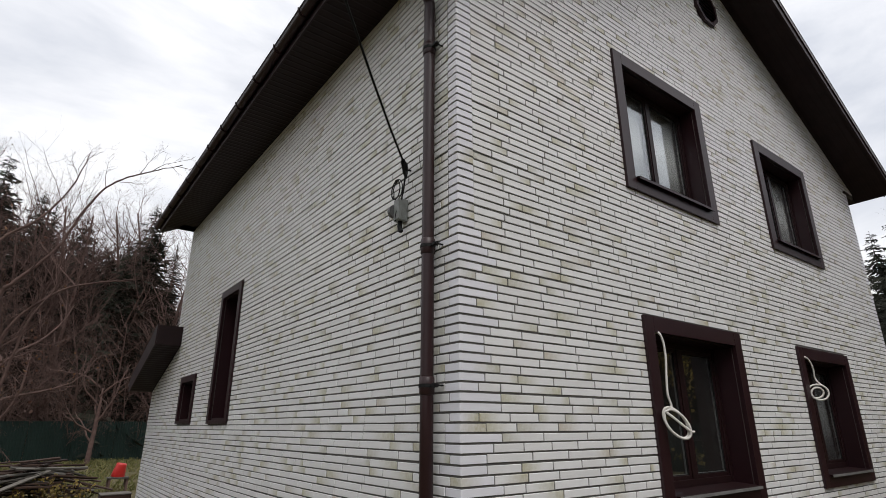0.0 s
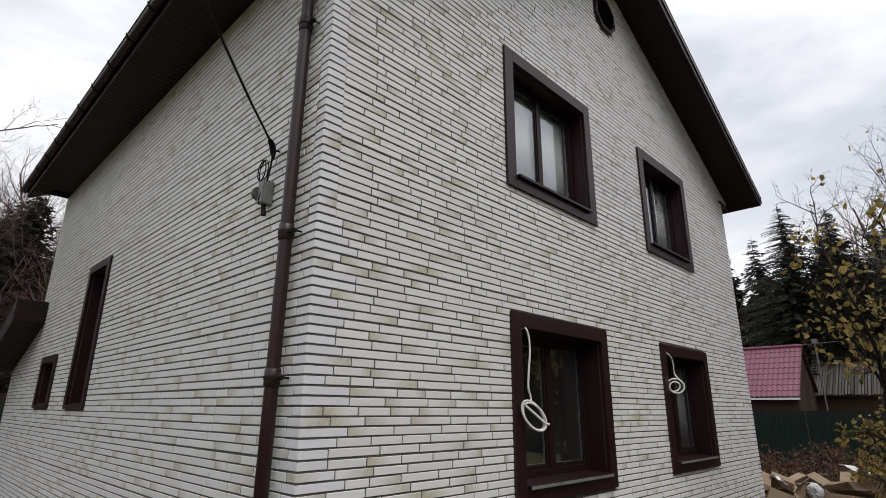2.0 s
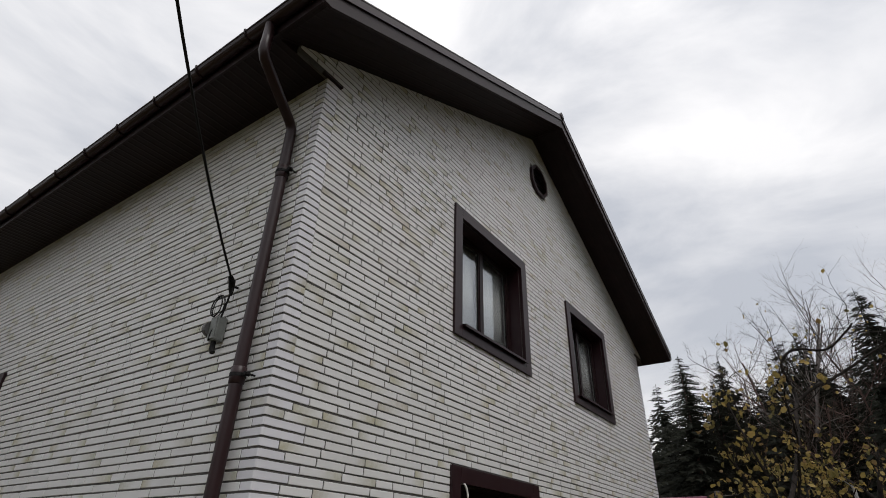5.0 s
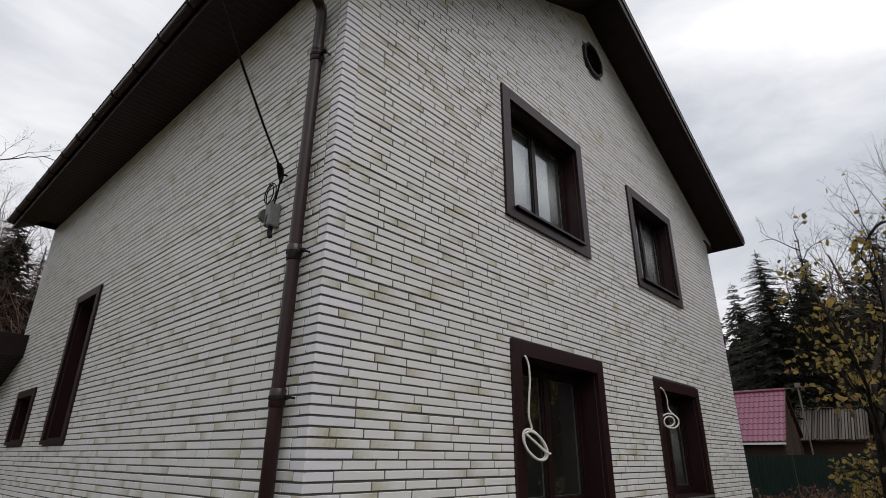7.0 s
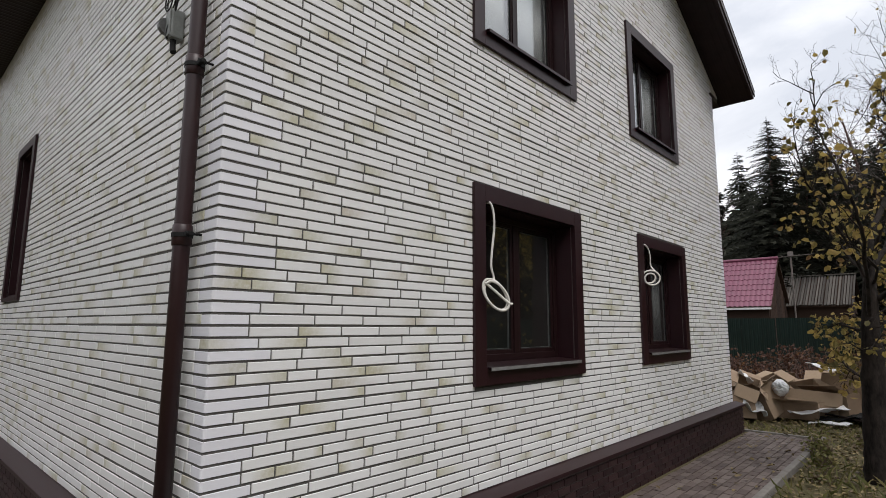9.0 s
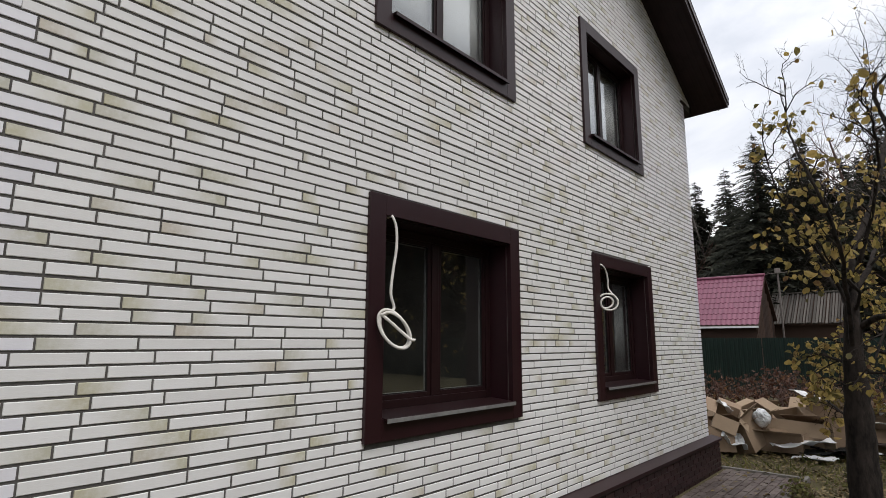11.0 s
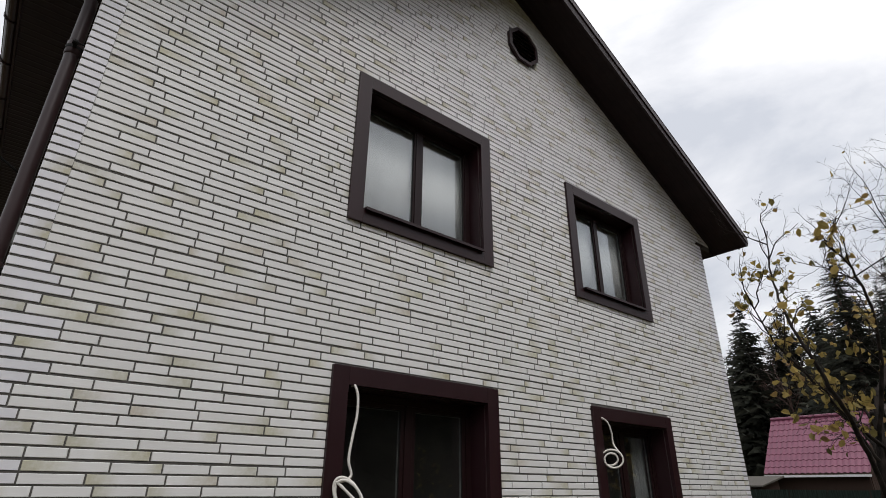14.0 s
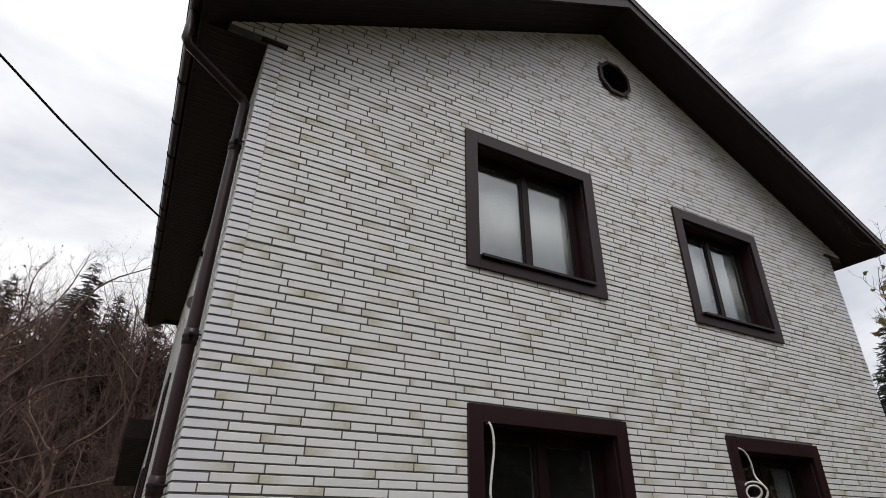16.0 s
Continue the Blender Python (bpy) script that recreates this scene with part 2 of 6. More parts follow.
def prism(bm, poly, a0, a1, axis="y"):
    """Extrudes a polygon of (u, v) from a0 to a1 along an axis; u, v are the other two axes in order."""
    def put(u, v, a):
        return {"y": (u, a, v), "x": (a, u, v), "z": (u, v, a)}[axis]
    lo = [bm.verts.new(put(u, v, a0)) for u, v in poly]
    hi = [bm.verts.new(put(u, v, a1)) for u, v in poly]
    n = len(poly)
    bm.faces.new(lo)
    bm.faces.new(hi[::-1])
    for i in range(n):
        bm.faces.new((lo[i], hi[i], hi[(i + 1) % n], lo[(i + 1) % n]))
    bmesh.ops.recalc_face_normals(bm, faces=bm.faces[:])


def tube(bm, points, radii, sides=8, closed_ends=True):
    """A tapered tube through the points."""
    if isinstance(radii, (int, float)):
        radii = [radii] * len(points)
    pts = [Vector(p) for p in points]
    rings, side = [], None
    for i, p in enumerate(pts):
        d = (pts[min(i + 1, len(pts) - 1)] - pts[max(i - 1, 0)]).normalized()
        if side is None:
            side = d.orthogonal().normalized()
        side = (side - d * side.dot(d)).normalized()
        up = d.cross(side)
        rings.append([bm.verts.new(p + (side * math.cos(2 * math.pi * k / sides) + up * math.sin(2 * math.pi * k / sides)) * radii[i])
                      for k in range(sides)])
    for a, b in zip(rings, rings[1:]):
        for k in range(sides):
            bm.faces.new((a[k], a[(k + 1) % sides], b[(k + 1) % sides], b[k]))
    if closed_ends:
        bm.faces.new(rings[0][::-1])
        bm.faces.new(rings[-1])


def empty(name, label="", category="", group="", at=(0, 0, 0)):
    ob = new(name)
    ob.location = at
    return tagged(ob, label, category, group)


# ---- plan of the house ----
WX, EX, SY, NY = 2.07, 11.27, 2.70, 11.97      # outer faces of the cladding
MID = (WX + EX) / 2
TOP, CREASE, FALL = 8.96, 8.745, 0.525          # ridge of the roof, ridge of the sloping soffit and its fall
EAVES, SOFFIT = {-1: 5.17, 1: 5.13}, 6.05
RISES = {-1: 0.530, 1: 0.545}                   # fall of each roof slope
PLINTH = 0.50
WING_N = 13.80                                  # rear end of the low wing
RAKE_S, RAKE_N = 2.13, 12.42
WINDOWS = [                                     # outer edge of each surround: x0, x1, z0, z1
    (4.21, 6.00, 4.26, 5.91),
    (7.43, 9.17, 4.26, 5.89),
    (4.20, 6.00, 1.30, 2.975),
    (7.505, 9.205, 1.31, 2.963),
]
SLOTS = [(7.74, 8.76, 2.05, 4.05), (9.82, 10.88, 2.06, 2.87)]  # y0, y1, z0, z1 on the west wall
BAND = 0.145                                    # width of a surround
OCT = (6.75, 7.85, 0.315)
COURSE, JOINT, BED, THICK = 0.06394, 0.0096, 0.0114, 0.0045

house = empty("house", "two-storey gabled house clad in white clinker tiles with brown trim", "house")
house.location = (MID, SY, 0)
HOUSE_INV = Matrix.Translation((-MID, -SY, 0))


def of_house(ob):
    """Keeps world places while the part hangs under the house."""
    ob.matrix_parent_inverse = HOUSE_INV
    return ob


def wall_shell(u0, u1, z0, z1, holes, place):
    """A wall with openings as one closed shell; place(u, depth, z) gives the point, depth 0 outside and 1 inside."""
    us = sorted({u0, u1, *(h[0] for h in holes), *(h[1] for h in holes)})
    zs = sorted({z0, z1, *(h[2] for h in holes), *(h[3] for h in holes)})
    us, zs = [u for u in us if u0 <= u <= u1], [z for z in zs if z0 <= z <= z1]
    solid = lambda i, j: 0 <= i < len(us) - 1 and 0 <= j < len(zs) - 1 and not any(h[0] < (us[i] + us[i + 1]) / 2 < h[1] and h[2] < (zs[j] + zs[j + 1]) / 2 < h[3] for h in holes)
    bm, seen = bmesh.new(), {}

    def v(i, j, d):
        if (i, j, d) not in seen:
            seen[i, j, d] = bm.verts.new(place(us[i], d, zs[j]))
        return seen[i, j, d]
    for i in range(len(us) - 1):
        for j in range(len(zs) - 1):
            if not solid(i, j):
                continue
            for d in (0, 1):
                bm.faces.new((v(i, j, d), v(i + 1, j, d), v(i + 1, j + 1, d), v(i, j + 1, d)))
            for (p, q), (k, m) in zip((((i, j), (i + 1, j)), ((i + 1, j), (i + 1, j + 1)), ((i + 1, j + 1), (i, j + 1)), ((i, j + 1), (i, j))), ((i, j - 1), (i + 1, j), (i, j + 1), (i - 1, j))):
                if not solid(k, m):
                    bm.faces.new((v(*p, 0), v(*q, 0), v(*q, 1), v(*p, 1)))
    bmesh.ops.recalc_face_normals(bm, faces=bm.faces[:])
    return bm


HOLES = [(a + BAND, b - BAND, c + BAND, d - BAND) for a, b, c, d in WINDOWS]
WHOLES = [(a + 0.11, b - 0.11, c + 0.05, d - 0.11) for a, b, c, d in SLOTS]
T_IN = THICK + 0.003                             # the body stands this far behind the tile faces
bm = wall_shell(WX + T_IN, EX - T_IN, 0.3, SOFFIT, HOLES, lambda u, d, z: (u, SY + (0.38 if d else T_IN), z))
wall_south = of_house(part("gable_wall", bm, M_MORTAR, house, "gable wall of white clinker tiles with dark joints"))
slope = lambda x: CREASE - FALL * abs(x - MID) + 0.05
bm = bmesh.new()
prism(bm, [(MID - 4.95, SOFFIT + 0.002), (MID + 4.95, SOFFIT + 0.002), (MID + 4.95, slope(MID + 4.95)), (MID, slope(MID)), (MID - 4.95, slope(MID - 4.95))], SY + T_IN, SY + 0.38)
of_house(part("gable_head", bm, M_MORTAR, house, "upper gable of white clinker tiles"))

bm = wall_shell(SY + 0.38, NY, 0.3, SOFFIT, WHOLES, lambda u, d, z: (WX + (0.38 if d else T_IN), u, z))
wall_west = of_house(part("side_wall", bm, M_MORTAR, house, "long side wall of white clinker tiles"))
bm = bmesh.new()
prism(bm, [(NY, 0.3), (WING_N, 0.3), (WING_N, 2.80), (NY, 3.40)], WX + T_IN, WX + 0.38, "x")
of_house(part("wing_wall", bm, M_MORTAR, house, "low rear wing wall of white clinker tiles"))
bm = bmesh.new()
box(bm, EX - 0.38, EX - 0.004, SY + 0.38, NY, 0.3, SOFFIT)
box(bm, WX + 0.38, EX - 0.004, NY - 0.36, NY, 0.3, SOFFIT)
prism(bm, [(MID - 4.9, SOFFIT), (MID + 4.9, SOFFIT), (MID, CREASE + 0.03)], NY - 0.36, NY)
box(bm, WX + 0.38, WX + 4.0, WING_N - 0.35, WING_N, 0.3, 2.75)
box(bm, WX + 3.7, WX + 4.0, NY, WING_N - 0.35, 0.3, 2.75)
of_house(part("rear_wall", bm, M_PLASTER, house, "plain rendered rear wall"))
# simple inner walls and floors, their dark colour imitating unlit rooms
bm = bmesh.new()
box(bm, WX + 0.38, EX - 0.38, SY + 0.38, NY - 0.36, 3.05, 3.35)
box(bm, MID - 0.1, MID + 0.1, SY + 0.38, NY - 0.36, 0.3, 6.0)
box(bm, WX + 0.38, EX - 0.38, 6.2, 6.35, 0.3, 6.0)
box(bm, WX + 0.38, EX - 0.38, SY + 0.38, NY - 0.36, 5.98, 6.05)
of_house(part("inner_wall", bm, M_ROOM, house, "inner walls and floors coloured dark for the shade indoors"))


# ---- roof ----
def roof_half(s):
    EAVE, RISE = EAVES[s], RISES[s]
    bm = bmesh.new()
    d0 = (CREASE - SOFFIT) / FALL
    inner = [(EAVE, SOFFIT), (d0, SOFFIT)] if d0 < EAVE else [(EAVE, CREASE - FALL * EAVE)]
    poly = [(0, TOP), (EAVE, TOP - RISE * EAVE), *inner, (0, CREASE)]
    prism(bm, [(MID + s * d, z) for d, z in poly], RAKE_S + 0.03, RAKE_N)
    roof = of_house(part("roof", bm, M_SOFFIT, house, "dark brown roof slope with panelled soffit"))
    bm = bmesh.new()
    prism(bm, [(MID + s * 4.55, SOFFIT), (MID + s * d0, SOFFIT), (MID + s * 4.55, CREASE - FALL * 4.55)], SY + 0.03, NY)
    of_house(part("eave_box", bm, M_SOFFIT, house, "dark brown boxed eave"))
    # rake board and its metal cap
    bm = bmesh.new()
    prism(bm, [(MID + s * d, z) for d, z in [(0, TOP - 0.02), (EAVE + 0.015, TOP - 0.02 - RISE * (EAVE + 0.015)), (EAVE + 0.015, SOFFIT - 0.012), (min(d0, EAVE) - 0.02, SOFFIT - 0.012), (0, CREASE - 0.012)]], RAKE_S, RAKE_S + 0.028)
    of_house(part("rake_board", bm, M_BROWN, house))
    bm = bmesh.new()
    prism(bm, [(MID + s * d, z) for d, z in [(0, TOP + 0.045), (EAVE + 0.05, TOP + 0.045 - RISE * (EAVE + 0.05)), (EAVE + 0.05, TOP - 0.055 - RISE * (EAVE + 0.05)), (0, TOP - 0.055)]], RAKE_S - 0.018, RAKE_S - 0.002)
    prism(bm, [(MID + s * d, z) for d, z in [(0, TOP + 0.062), (EAVE + 0.05, TOP + 0.062 - RISE * (EAVE + 0.05)), (EAVE + 0.05, TOP + 0.047 - RISE * (EAVE + 0.05)), (0, TOP + 0.047)]], RAKE_S - 0.022, RAKE_S + 0.14)
    of_house(part("rake_cap", bm, M_PIPE, house, "folded brown metal rake cap"))
    bm = bmesh.new()
    prism(bm, [(MID + s * d, z) for d, z in [(0, TOP + 0.03), (EAVE + 0.06, TOP + 0.03 - RISE * (EAVE + 0.06)), (EAVE + 0.06, TOP + 0.012 - RISE * (EAVE + 0.06)), (0, TOP + 0.004)]], RAKE_S + 0.142, RAKE_N)
    of_house(part("roof_sheet", bm, M_BROWN, house, "brown profiled roof sheet"))
    bm = bmesh.new()
    box(bm, *sorted((MID + s * (EAVE + 0.001), MID + s * (EAVE + 0.02))), RAKE_S + 0.03, RAKE_N, SOFFIT - 0.015, TOP - RISE * EAVE - 0.01)
    of_house(part("fascia_board", bm, M_BROWN, house))


roof_half(-1)
roof_half(1)
bm = bmesh.new()
tube(bm, [(MID, RAKE_S - 0.03, TOP + 0.03), (MID, RAKE_N, TOP + 0.03)], 0.075, 10)
of_house(part("ridge_cap", bm, M_BROWN, house, "rounded brown ridge cap", True))


def gutter(s, y0, y1):
    EAVE, RISE = EAVES[s], RISES[s]
    x = MID + s * (EAVE + 0.072)
    z = TOP - RISE * EAVE - 0.045
    bm = bmesh.new()
    n, r = 10, 0.062
    outer = [(x + r * math.cos(math.pi + math.pi * i / n), z + r * math.sin(math.pi + math.pi * i / n)) for i in range(n + 1)]
    inner = [(x + (r - 0.006) * math.cos(math.pi + math.pi * i / n), z + (r - 0.006) * math.sin(math.pi + math.pi * i / n)) for i in range(n + 1)]
    prism(bm, outer + inner[::-1], y0, y1)
    for e in (x - r, x + r):
        tube(bm, [(e, y0, z), (e, y1, z)], 0.009, 6)
    g = of_house(part("gutter", bm, M_PIPE, house, "half-round brown steel gutter"))
    y = y0 + 0.15
    while y < y1:
        bm = bmesh.new()
        pts = [(x + (r + 0.006) * math.cos(math.pi * (1 + i / 8)), y, z + (r + 0.006) * math.sin(math.pi * (1 + i / 8))) for i in range(9)]
        pts = [(pts[0][0] if s > 0 else pts[0][0], y, z + 0.02)] + pts + [(pts[-1][0], y, z + 0.02)]
        tube(bm, pts, 0.010, 5)
        b = part("gutter_bracket", bm, M_BROWN, g)
        y += 0.72
    bm = bmesh.new()
    prism(bm, outer, y0 - 0.004, y0 + 0.002)
    part("gutter_end", bm, M_PIPE, g)
    return x, z


GX, GZ = gutter(-1, RAKE_S + 0.02, RAKE_N)
gutter(1, RAKE_S + 0.02, RAKE_N)

# trim under the tiled returns of the gable
for s in (-1, 1):
    bm = bmesh.new()
    d0 = (CREASE - SOFFIT) / FALL
    box(bm, *sorted((MID + s * 4.66, MID + s * 4.42)), SY - 0.03, SY + 0.02, SOFFIT + 0.005, SOFFIT + 0.035, 0.004)
    of_house(part("return_trim", bm, M_BROWN, house, "dark metal drip trim"))

# low rear wing with its lean-to roof
WING_ROOF = [(11.47, 3.89), (WING_N + 0.1, 3.00), (WING_N + 0.1, 2.76), (WING_N - 0.05, 2.76), (11.47, 3.52)]
bm = bmesh.new()
prism(bm, WING_ROOF, WX - 0.44, WX - 0.002, "x")
prism(bm, [(NY + 0.003, 3.70), (WING_N + 0.1, 3.00), (WING_N + 0.1, 2.76), (WING_N - 0.05, 2.76), (NY + 0.003, 3.35)], WX + 0.022, WX + 4.2, "x")
of_house(part("wing_roof", bm, M_SOFFIT, house, "brown lean-to roof over the rear wing"))
bm = bmesh.new()
prism(bm, [(y, z + (0.03 if k < 2 else -0.01)) for k, (y, z) in enumerate(WING_ROOF)], WX - 0.465, WX - 0.442, "x")
of_house(part("wing_rake_board", bm, M_BROWN, house))
bm = bmesh.new()
tube(bm, [(WX - 0.47, WING_N + 0.15, 2.90), (WX + 4, WING_N + 0.15, 2.90)], 0.05, 8)
of_house(part("wing_gutter", bm, M_PIPE, house))


# ---- windows ----
def band(bm, u0, u1, z0, z1, w, put):
    """Four mitre-less boards round an opening: sides, head, foot."""
    put(bm, u0, u0 + w, z0, z1)
    put(bm, u1 - w, u1, z0, z1)
    put(bm, u0 + w + 0.0005, u1 - w - 0.0005, z1 - w, z1)
    put(bm, u0 + w + 0.0005, u1 - w - 0.0005, z0, z0 + w)


def window(x0, x1, z0, z1, upper):
    w = empty("window")
    w.parent = house
    of_house(w)
    w["label"] = "two-sash brown window in a wide brown surround" + (" with a white curtain" if upper else "")
    a, b, c, d = x0 + BAND, x1 - BAND, z0 + BAND, z1 - BAND
    F = SY - 0.028
    for u0, u1, v0, v1 in ((x0, x0 + BAND, z0, z1), (x1 - BAND, x1, z0, z1), (a + 0.0005, b - 0.0005, d, z1), (a + 0.0005, b - 0.0005, z0, c)):
        bm = bmesh.new()
        box(bm, u0, u1, F, SY + 0.02, v0, v1, 0.003)
        part("surround_board", bm, M_TRIM, w, "wide brown metal surround board")
    G = SY + (0.175 if upper else 0.205)          # face of the window frame
    e = 0.004
    for u0, u1, v0, v1 in ((a - e, a + 0.012, c, d), (b - 0.012, b + e, c, d), (a + 0.0125, b - 0.0125, d - 0.012, d + e)):
        bm = bmesh.new()
        box(bm, u0, u1, SY + 0.021, G + 0.07, v0, v1)
        part("reveal", bm, M_TRIM, w)
    bm = bmesh.new()
    prism(bm, [(F - 0.035, c - 0.026), (F - 0.035, c - 0.002), (F - 0.025, c + 0.001), (G, c + 0.019), (G, c + 0.001), (F - 0.001, c - 0.012), (F - 0.030, c - 0.026)], a + 0.013, b - 0.013, "x")
    part("sill", bm, M_FRAME, w)
    bm = bmesh.new()
    box(bm, a + 0.013, b - 0.013, F - 0.0395, F - 0.0355, c - 0.028, c + 0.000)
    part("sill_edge", bm, M_GREY_EDGE if not upper else M_TRIM, w, "worn sill edge")
    a, b, c, d = a + 0.013, b - 0.013, c + 0.020, d - 0.013
    bm = bmesh.new()
    fw = 0.062
    band(bm, a, b, c, d, fw, lambda q, u0, u1, v0, v1: box(q, u0, u1, G, G + 0.07, v0, v1, 0.004))
    mx = a + (b - a) * 0.505
    box(bm, mx - 0.04, mx + 0.04, G + 0.001, G + 0.069, c + fw + 0.001, d - fw - 0.001, 0.004)
    part("frame", bm, M_FRAME, w)
    for p, q in ((a + fw, mx - 0.04), (mx + 0.04, b - fw)):
        bm = bmesh.new()
        s = 0.038 if not upper else 0.020
        band(bm, p, q, c + fw, d - fw, s, lambda k, u0, u1, v0, v1: box(k, u0, u1, G + 0.012, G + 0.06, v0, v1, 0.003))
        sash = part("sash", bm, M_FRAME, w)
        bm = bmesh.new()
        box(bm, p + s, q - s, G + 0.028, G + 0.034, c + fw + s, d - fw - s)
        pane = part("pane", bm, M_GLASS, w)
        pane.visible_shadow = False
        bm = bmesh.new()
        band(bm, p + s, q - s, c + fw + s, d - fw - s, 0.007, lambda k, u0, u1, v0, v1: box(k, u0, u1, G + 0.020, G + 0.0275, v0, v1))
        part("gasket", bm, M_BLACK, w)
        bm = bmesh.new()
        band(bm, p + s, q - s, c + fw + s, d - fw - s, 0.010, lambda k, u0, u1, v0, v1: box(k, u0, u1, G + 0.0345, G + 0.050, v0, v1))
        part("spacer_bar", bm, M_GREY_EDGE, w, "pale metal spacer bar inside the glazing")
    # upper: white curtain; lower right: added grey strip imitating a sky reflection
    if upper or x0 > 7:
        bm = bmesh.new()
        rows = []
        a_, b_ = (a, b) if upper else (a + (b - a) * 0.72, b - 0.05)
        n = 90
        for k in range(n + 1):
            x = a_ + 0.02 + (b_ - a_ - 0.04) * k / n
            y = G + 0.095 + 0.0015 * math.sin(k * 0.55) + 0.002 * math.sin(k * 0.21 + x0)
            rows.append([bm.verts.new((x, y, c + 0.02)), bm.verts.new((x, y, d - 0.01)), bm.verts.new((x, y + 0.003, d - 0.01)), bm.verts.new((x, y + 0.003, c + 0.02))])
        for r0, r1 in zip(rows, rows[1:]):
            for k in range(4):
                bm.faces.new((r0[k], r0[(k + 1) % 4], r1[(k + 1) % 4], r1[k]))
        part("curtain_or_reflection", bm, M_CURTAIN if upper else M_SKY_SHEEN, w, "white curtain behind the glass" if upper else "grey sheet imitating the sky reflected in the right sash", True)
    return w


for i, (x0, x1, z0, z1) in enumerate(WINDOWS):
    window(x0, x1, z0, z1, i < 2)


def slot_window(y0, y1, z0, z1):
    w = empty("side_window")
    w.parent = house
    of_house(w)
    w["label"] = "narrow dark window in a brown surround"
    F = WX - 0.028
    for u0, u1, v0, v1 in ((y0, y0 + 0.11, z0, z1), (y1 - 0.11, y1, z0, z1), (y0 + 0.1105, y1 - 0.1105, z1 - 0.11, z1), (y0 + 0.1105, y1 - 0.1105, z0, z0 + 0.05)):
        bm = bmesh.new()
        box(bm, F, WX + 0.02, u0, u1, v0, v1, 0.003)
        part("surround_board", bm, M_TRIM, w)
    a, b, c, d = y0 + 0.11, y1 - 0.11, z0 + 0.05, z1 - 0.11
    for u0, u1, v0, v1 in ((a - 0.004, a + 0.012, c, d), (b - 0.012, b + 0.004, c, d), (a + 0.0125, b - 0.0125, d - 0.012, d + 0.004), (a + 0.0125, b - 0.0125, c - 0.004, c + 0.03)):
        bm = bmesh.new()
        box(bm, WX + 0.021, WX + 0.27, u0, u1, v0, v1)
        part("reveal", bm, M_TRIM, w)
    G = WX + 0.2
    bm = bmesh.new()
    band(bm, a + 0.013, b - 0.013, c + 0.031, d - 0.013, 0.08, lambda q, u0, u1, v0, v1: box(q, G, G + 0.07, u0, u1, v0, v1, 0.004))
    part("frame", bm, M_FRAME, w)
    bm = bmesh.new()
    box(bm, G + 0.028, G + 0.034, a + 0.093, b - 0.093, c + 0.111, d - 0.093)
    pane = part("pane", bm, M_GLASS, w)
    pane.visible_shadow = False


for s in SLOTS:
    slot_window(*s)


def vent():
    w = empty("gable_vent")
    w.parent = house
    of_house(w)
    w["label"] = "octagonal dark brown gable vent"
    ring = lambda r: [(OCT[0] + r * math.cos(math.pi / 8 + k * math.pi / 4), OCT[1] + r * math.sin(math.pi / 8 + k * math.pi / 4)) for k in range(8)]
    bm = bmesh.new()
    o, i = ring(OCT[2]), ring(OCT[2] - 0.055)
    F, B = SY - 0.045, SY + 0.06
    vo = [[bm.verts.new((x, y, z)) for x, z in r] for r, y in ((o, B), (o, F), (i, F), (i, B))]
    for r0, r1 in zip(vo, vo[1:]):
        for k in range(8):
            bm.faces.new((r0[k], r0[(k + 1) % 8], r1[(k + 1) % 8], r1[k]))
    bmesh.ops.recalc_face_normals(bm, faces=bm.faces[:])
    part("frame", bm, M_TRIM, w)
    bm = bmesh.new()
    prism(bm, ring(OCT[2] - 0.03), SY + 0.006, SY + 0.015)
    part("backing", bm, M_FRAME, w)
    for k in range(7):
        z = OCT[1] - 0.21 + 0.07 * k
        half = math.sqrt(max(0.0, (OCT[2] - 0.06) ** 2 - (z - OCT[1]) ** 2))
        bm = bmesh.new()
        box(bm, -half, half, -0.003, 0.003, -0.028, 0.028, 0.0, Matrix.Translation((OCT[0], SY - 0.018, z)) @ Matrix.Rotation(radians(-40), 4, "X"))
        part("louvre", bm, M_FRAME, w)


vent()

# ---- plinth with its cap ----
P = 0.115
bm = bmesh.new()
box(bm, WX - P + 0.012, EX + P - 0.012, SY - P + 0.012, SY + 0.3, -0.2, PLINTH - 0.07)
box(bm, WX - P + 0.012, WX + 0.3, SY + 0.3, WING_N + 0.1, -0.2, PLINTH - 0.07)
box(bm, EX - 0.3, EX + P - 0.012, SY + 0.3, NY + 0.1, -0.2, PLINTH - 0.07)
plinth = of_house(part("plinth", bm, M_MORTAR, house, "dark brown clinker plinth"))
for k, (axis, a0, a1) in enumerate((("x", WX - P - 0.03, EX + P + 0.03), ("y", SY + 0.02, WING_N + 0.13))):
    bm = bmesh.new()
    if axis == "x":
        prism(bm, [(SY + 0.014, PLINTH), (SY - P - 0.03, PLINTH - 0.035), (SY - P - 0.03, PLINTH - 0.068), (SY + 0.014, PLINTH - 0.068)], a0, a1, "x")
    else:
        prism(bm, [(WX + 0.014, PLINTH), (WX - P - 0.03, PLINTH - 0.035), (WX - P - 0.03, PLINTH - 0.068), (WX + 0.014, PLINTH - 0.068)], a0, a1, "y")
    of_house(part("plinth_cap", bm, M_TRIM, house, "sloping brown metal plinth cap"))
bm = bmesh.new()
prism(bm, [(EX - 0.014, PLINTH), (EX + P + 0.03, PLINTH - 0.035), (EX + P + 0.03, PLINTH - 0.068), (EX - 0.014, PLINTH - 0.068)], SY + 0.02, NY, "y")
of_house(part("plinth_cap", bm, M_TRIM, house))


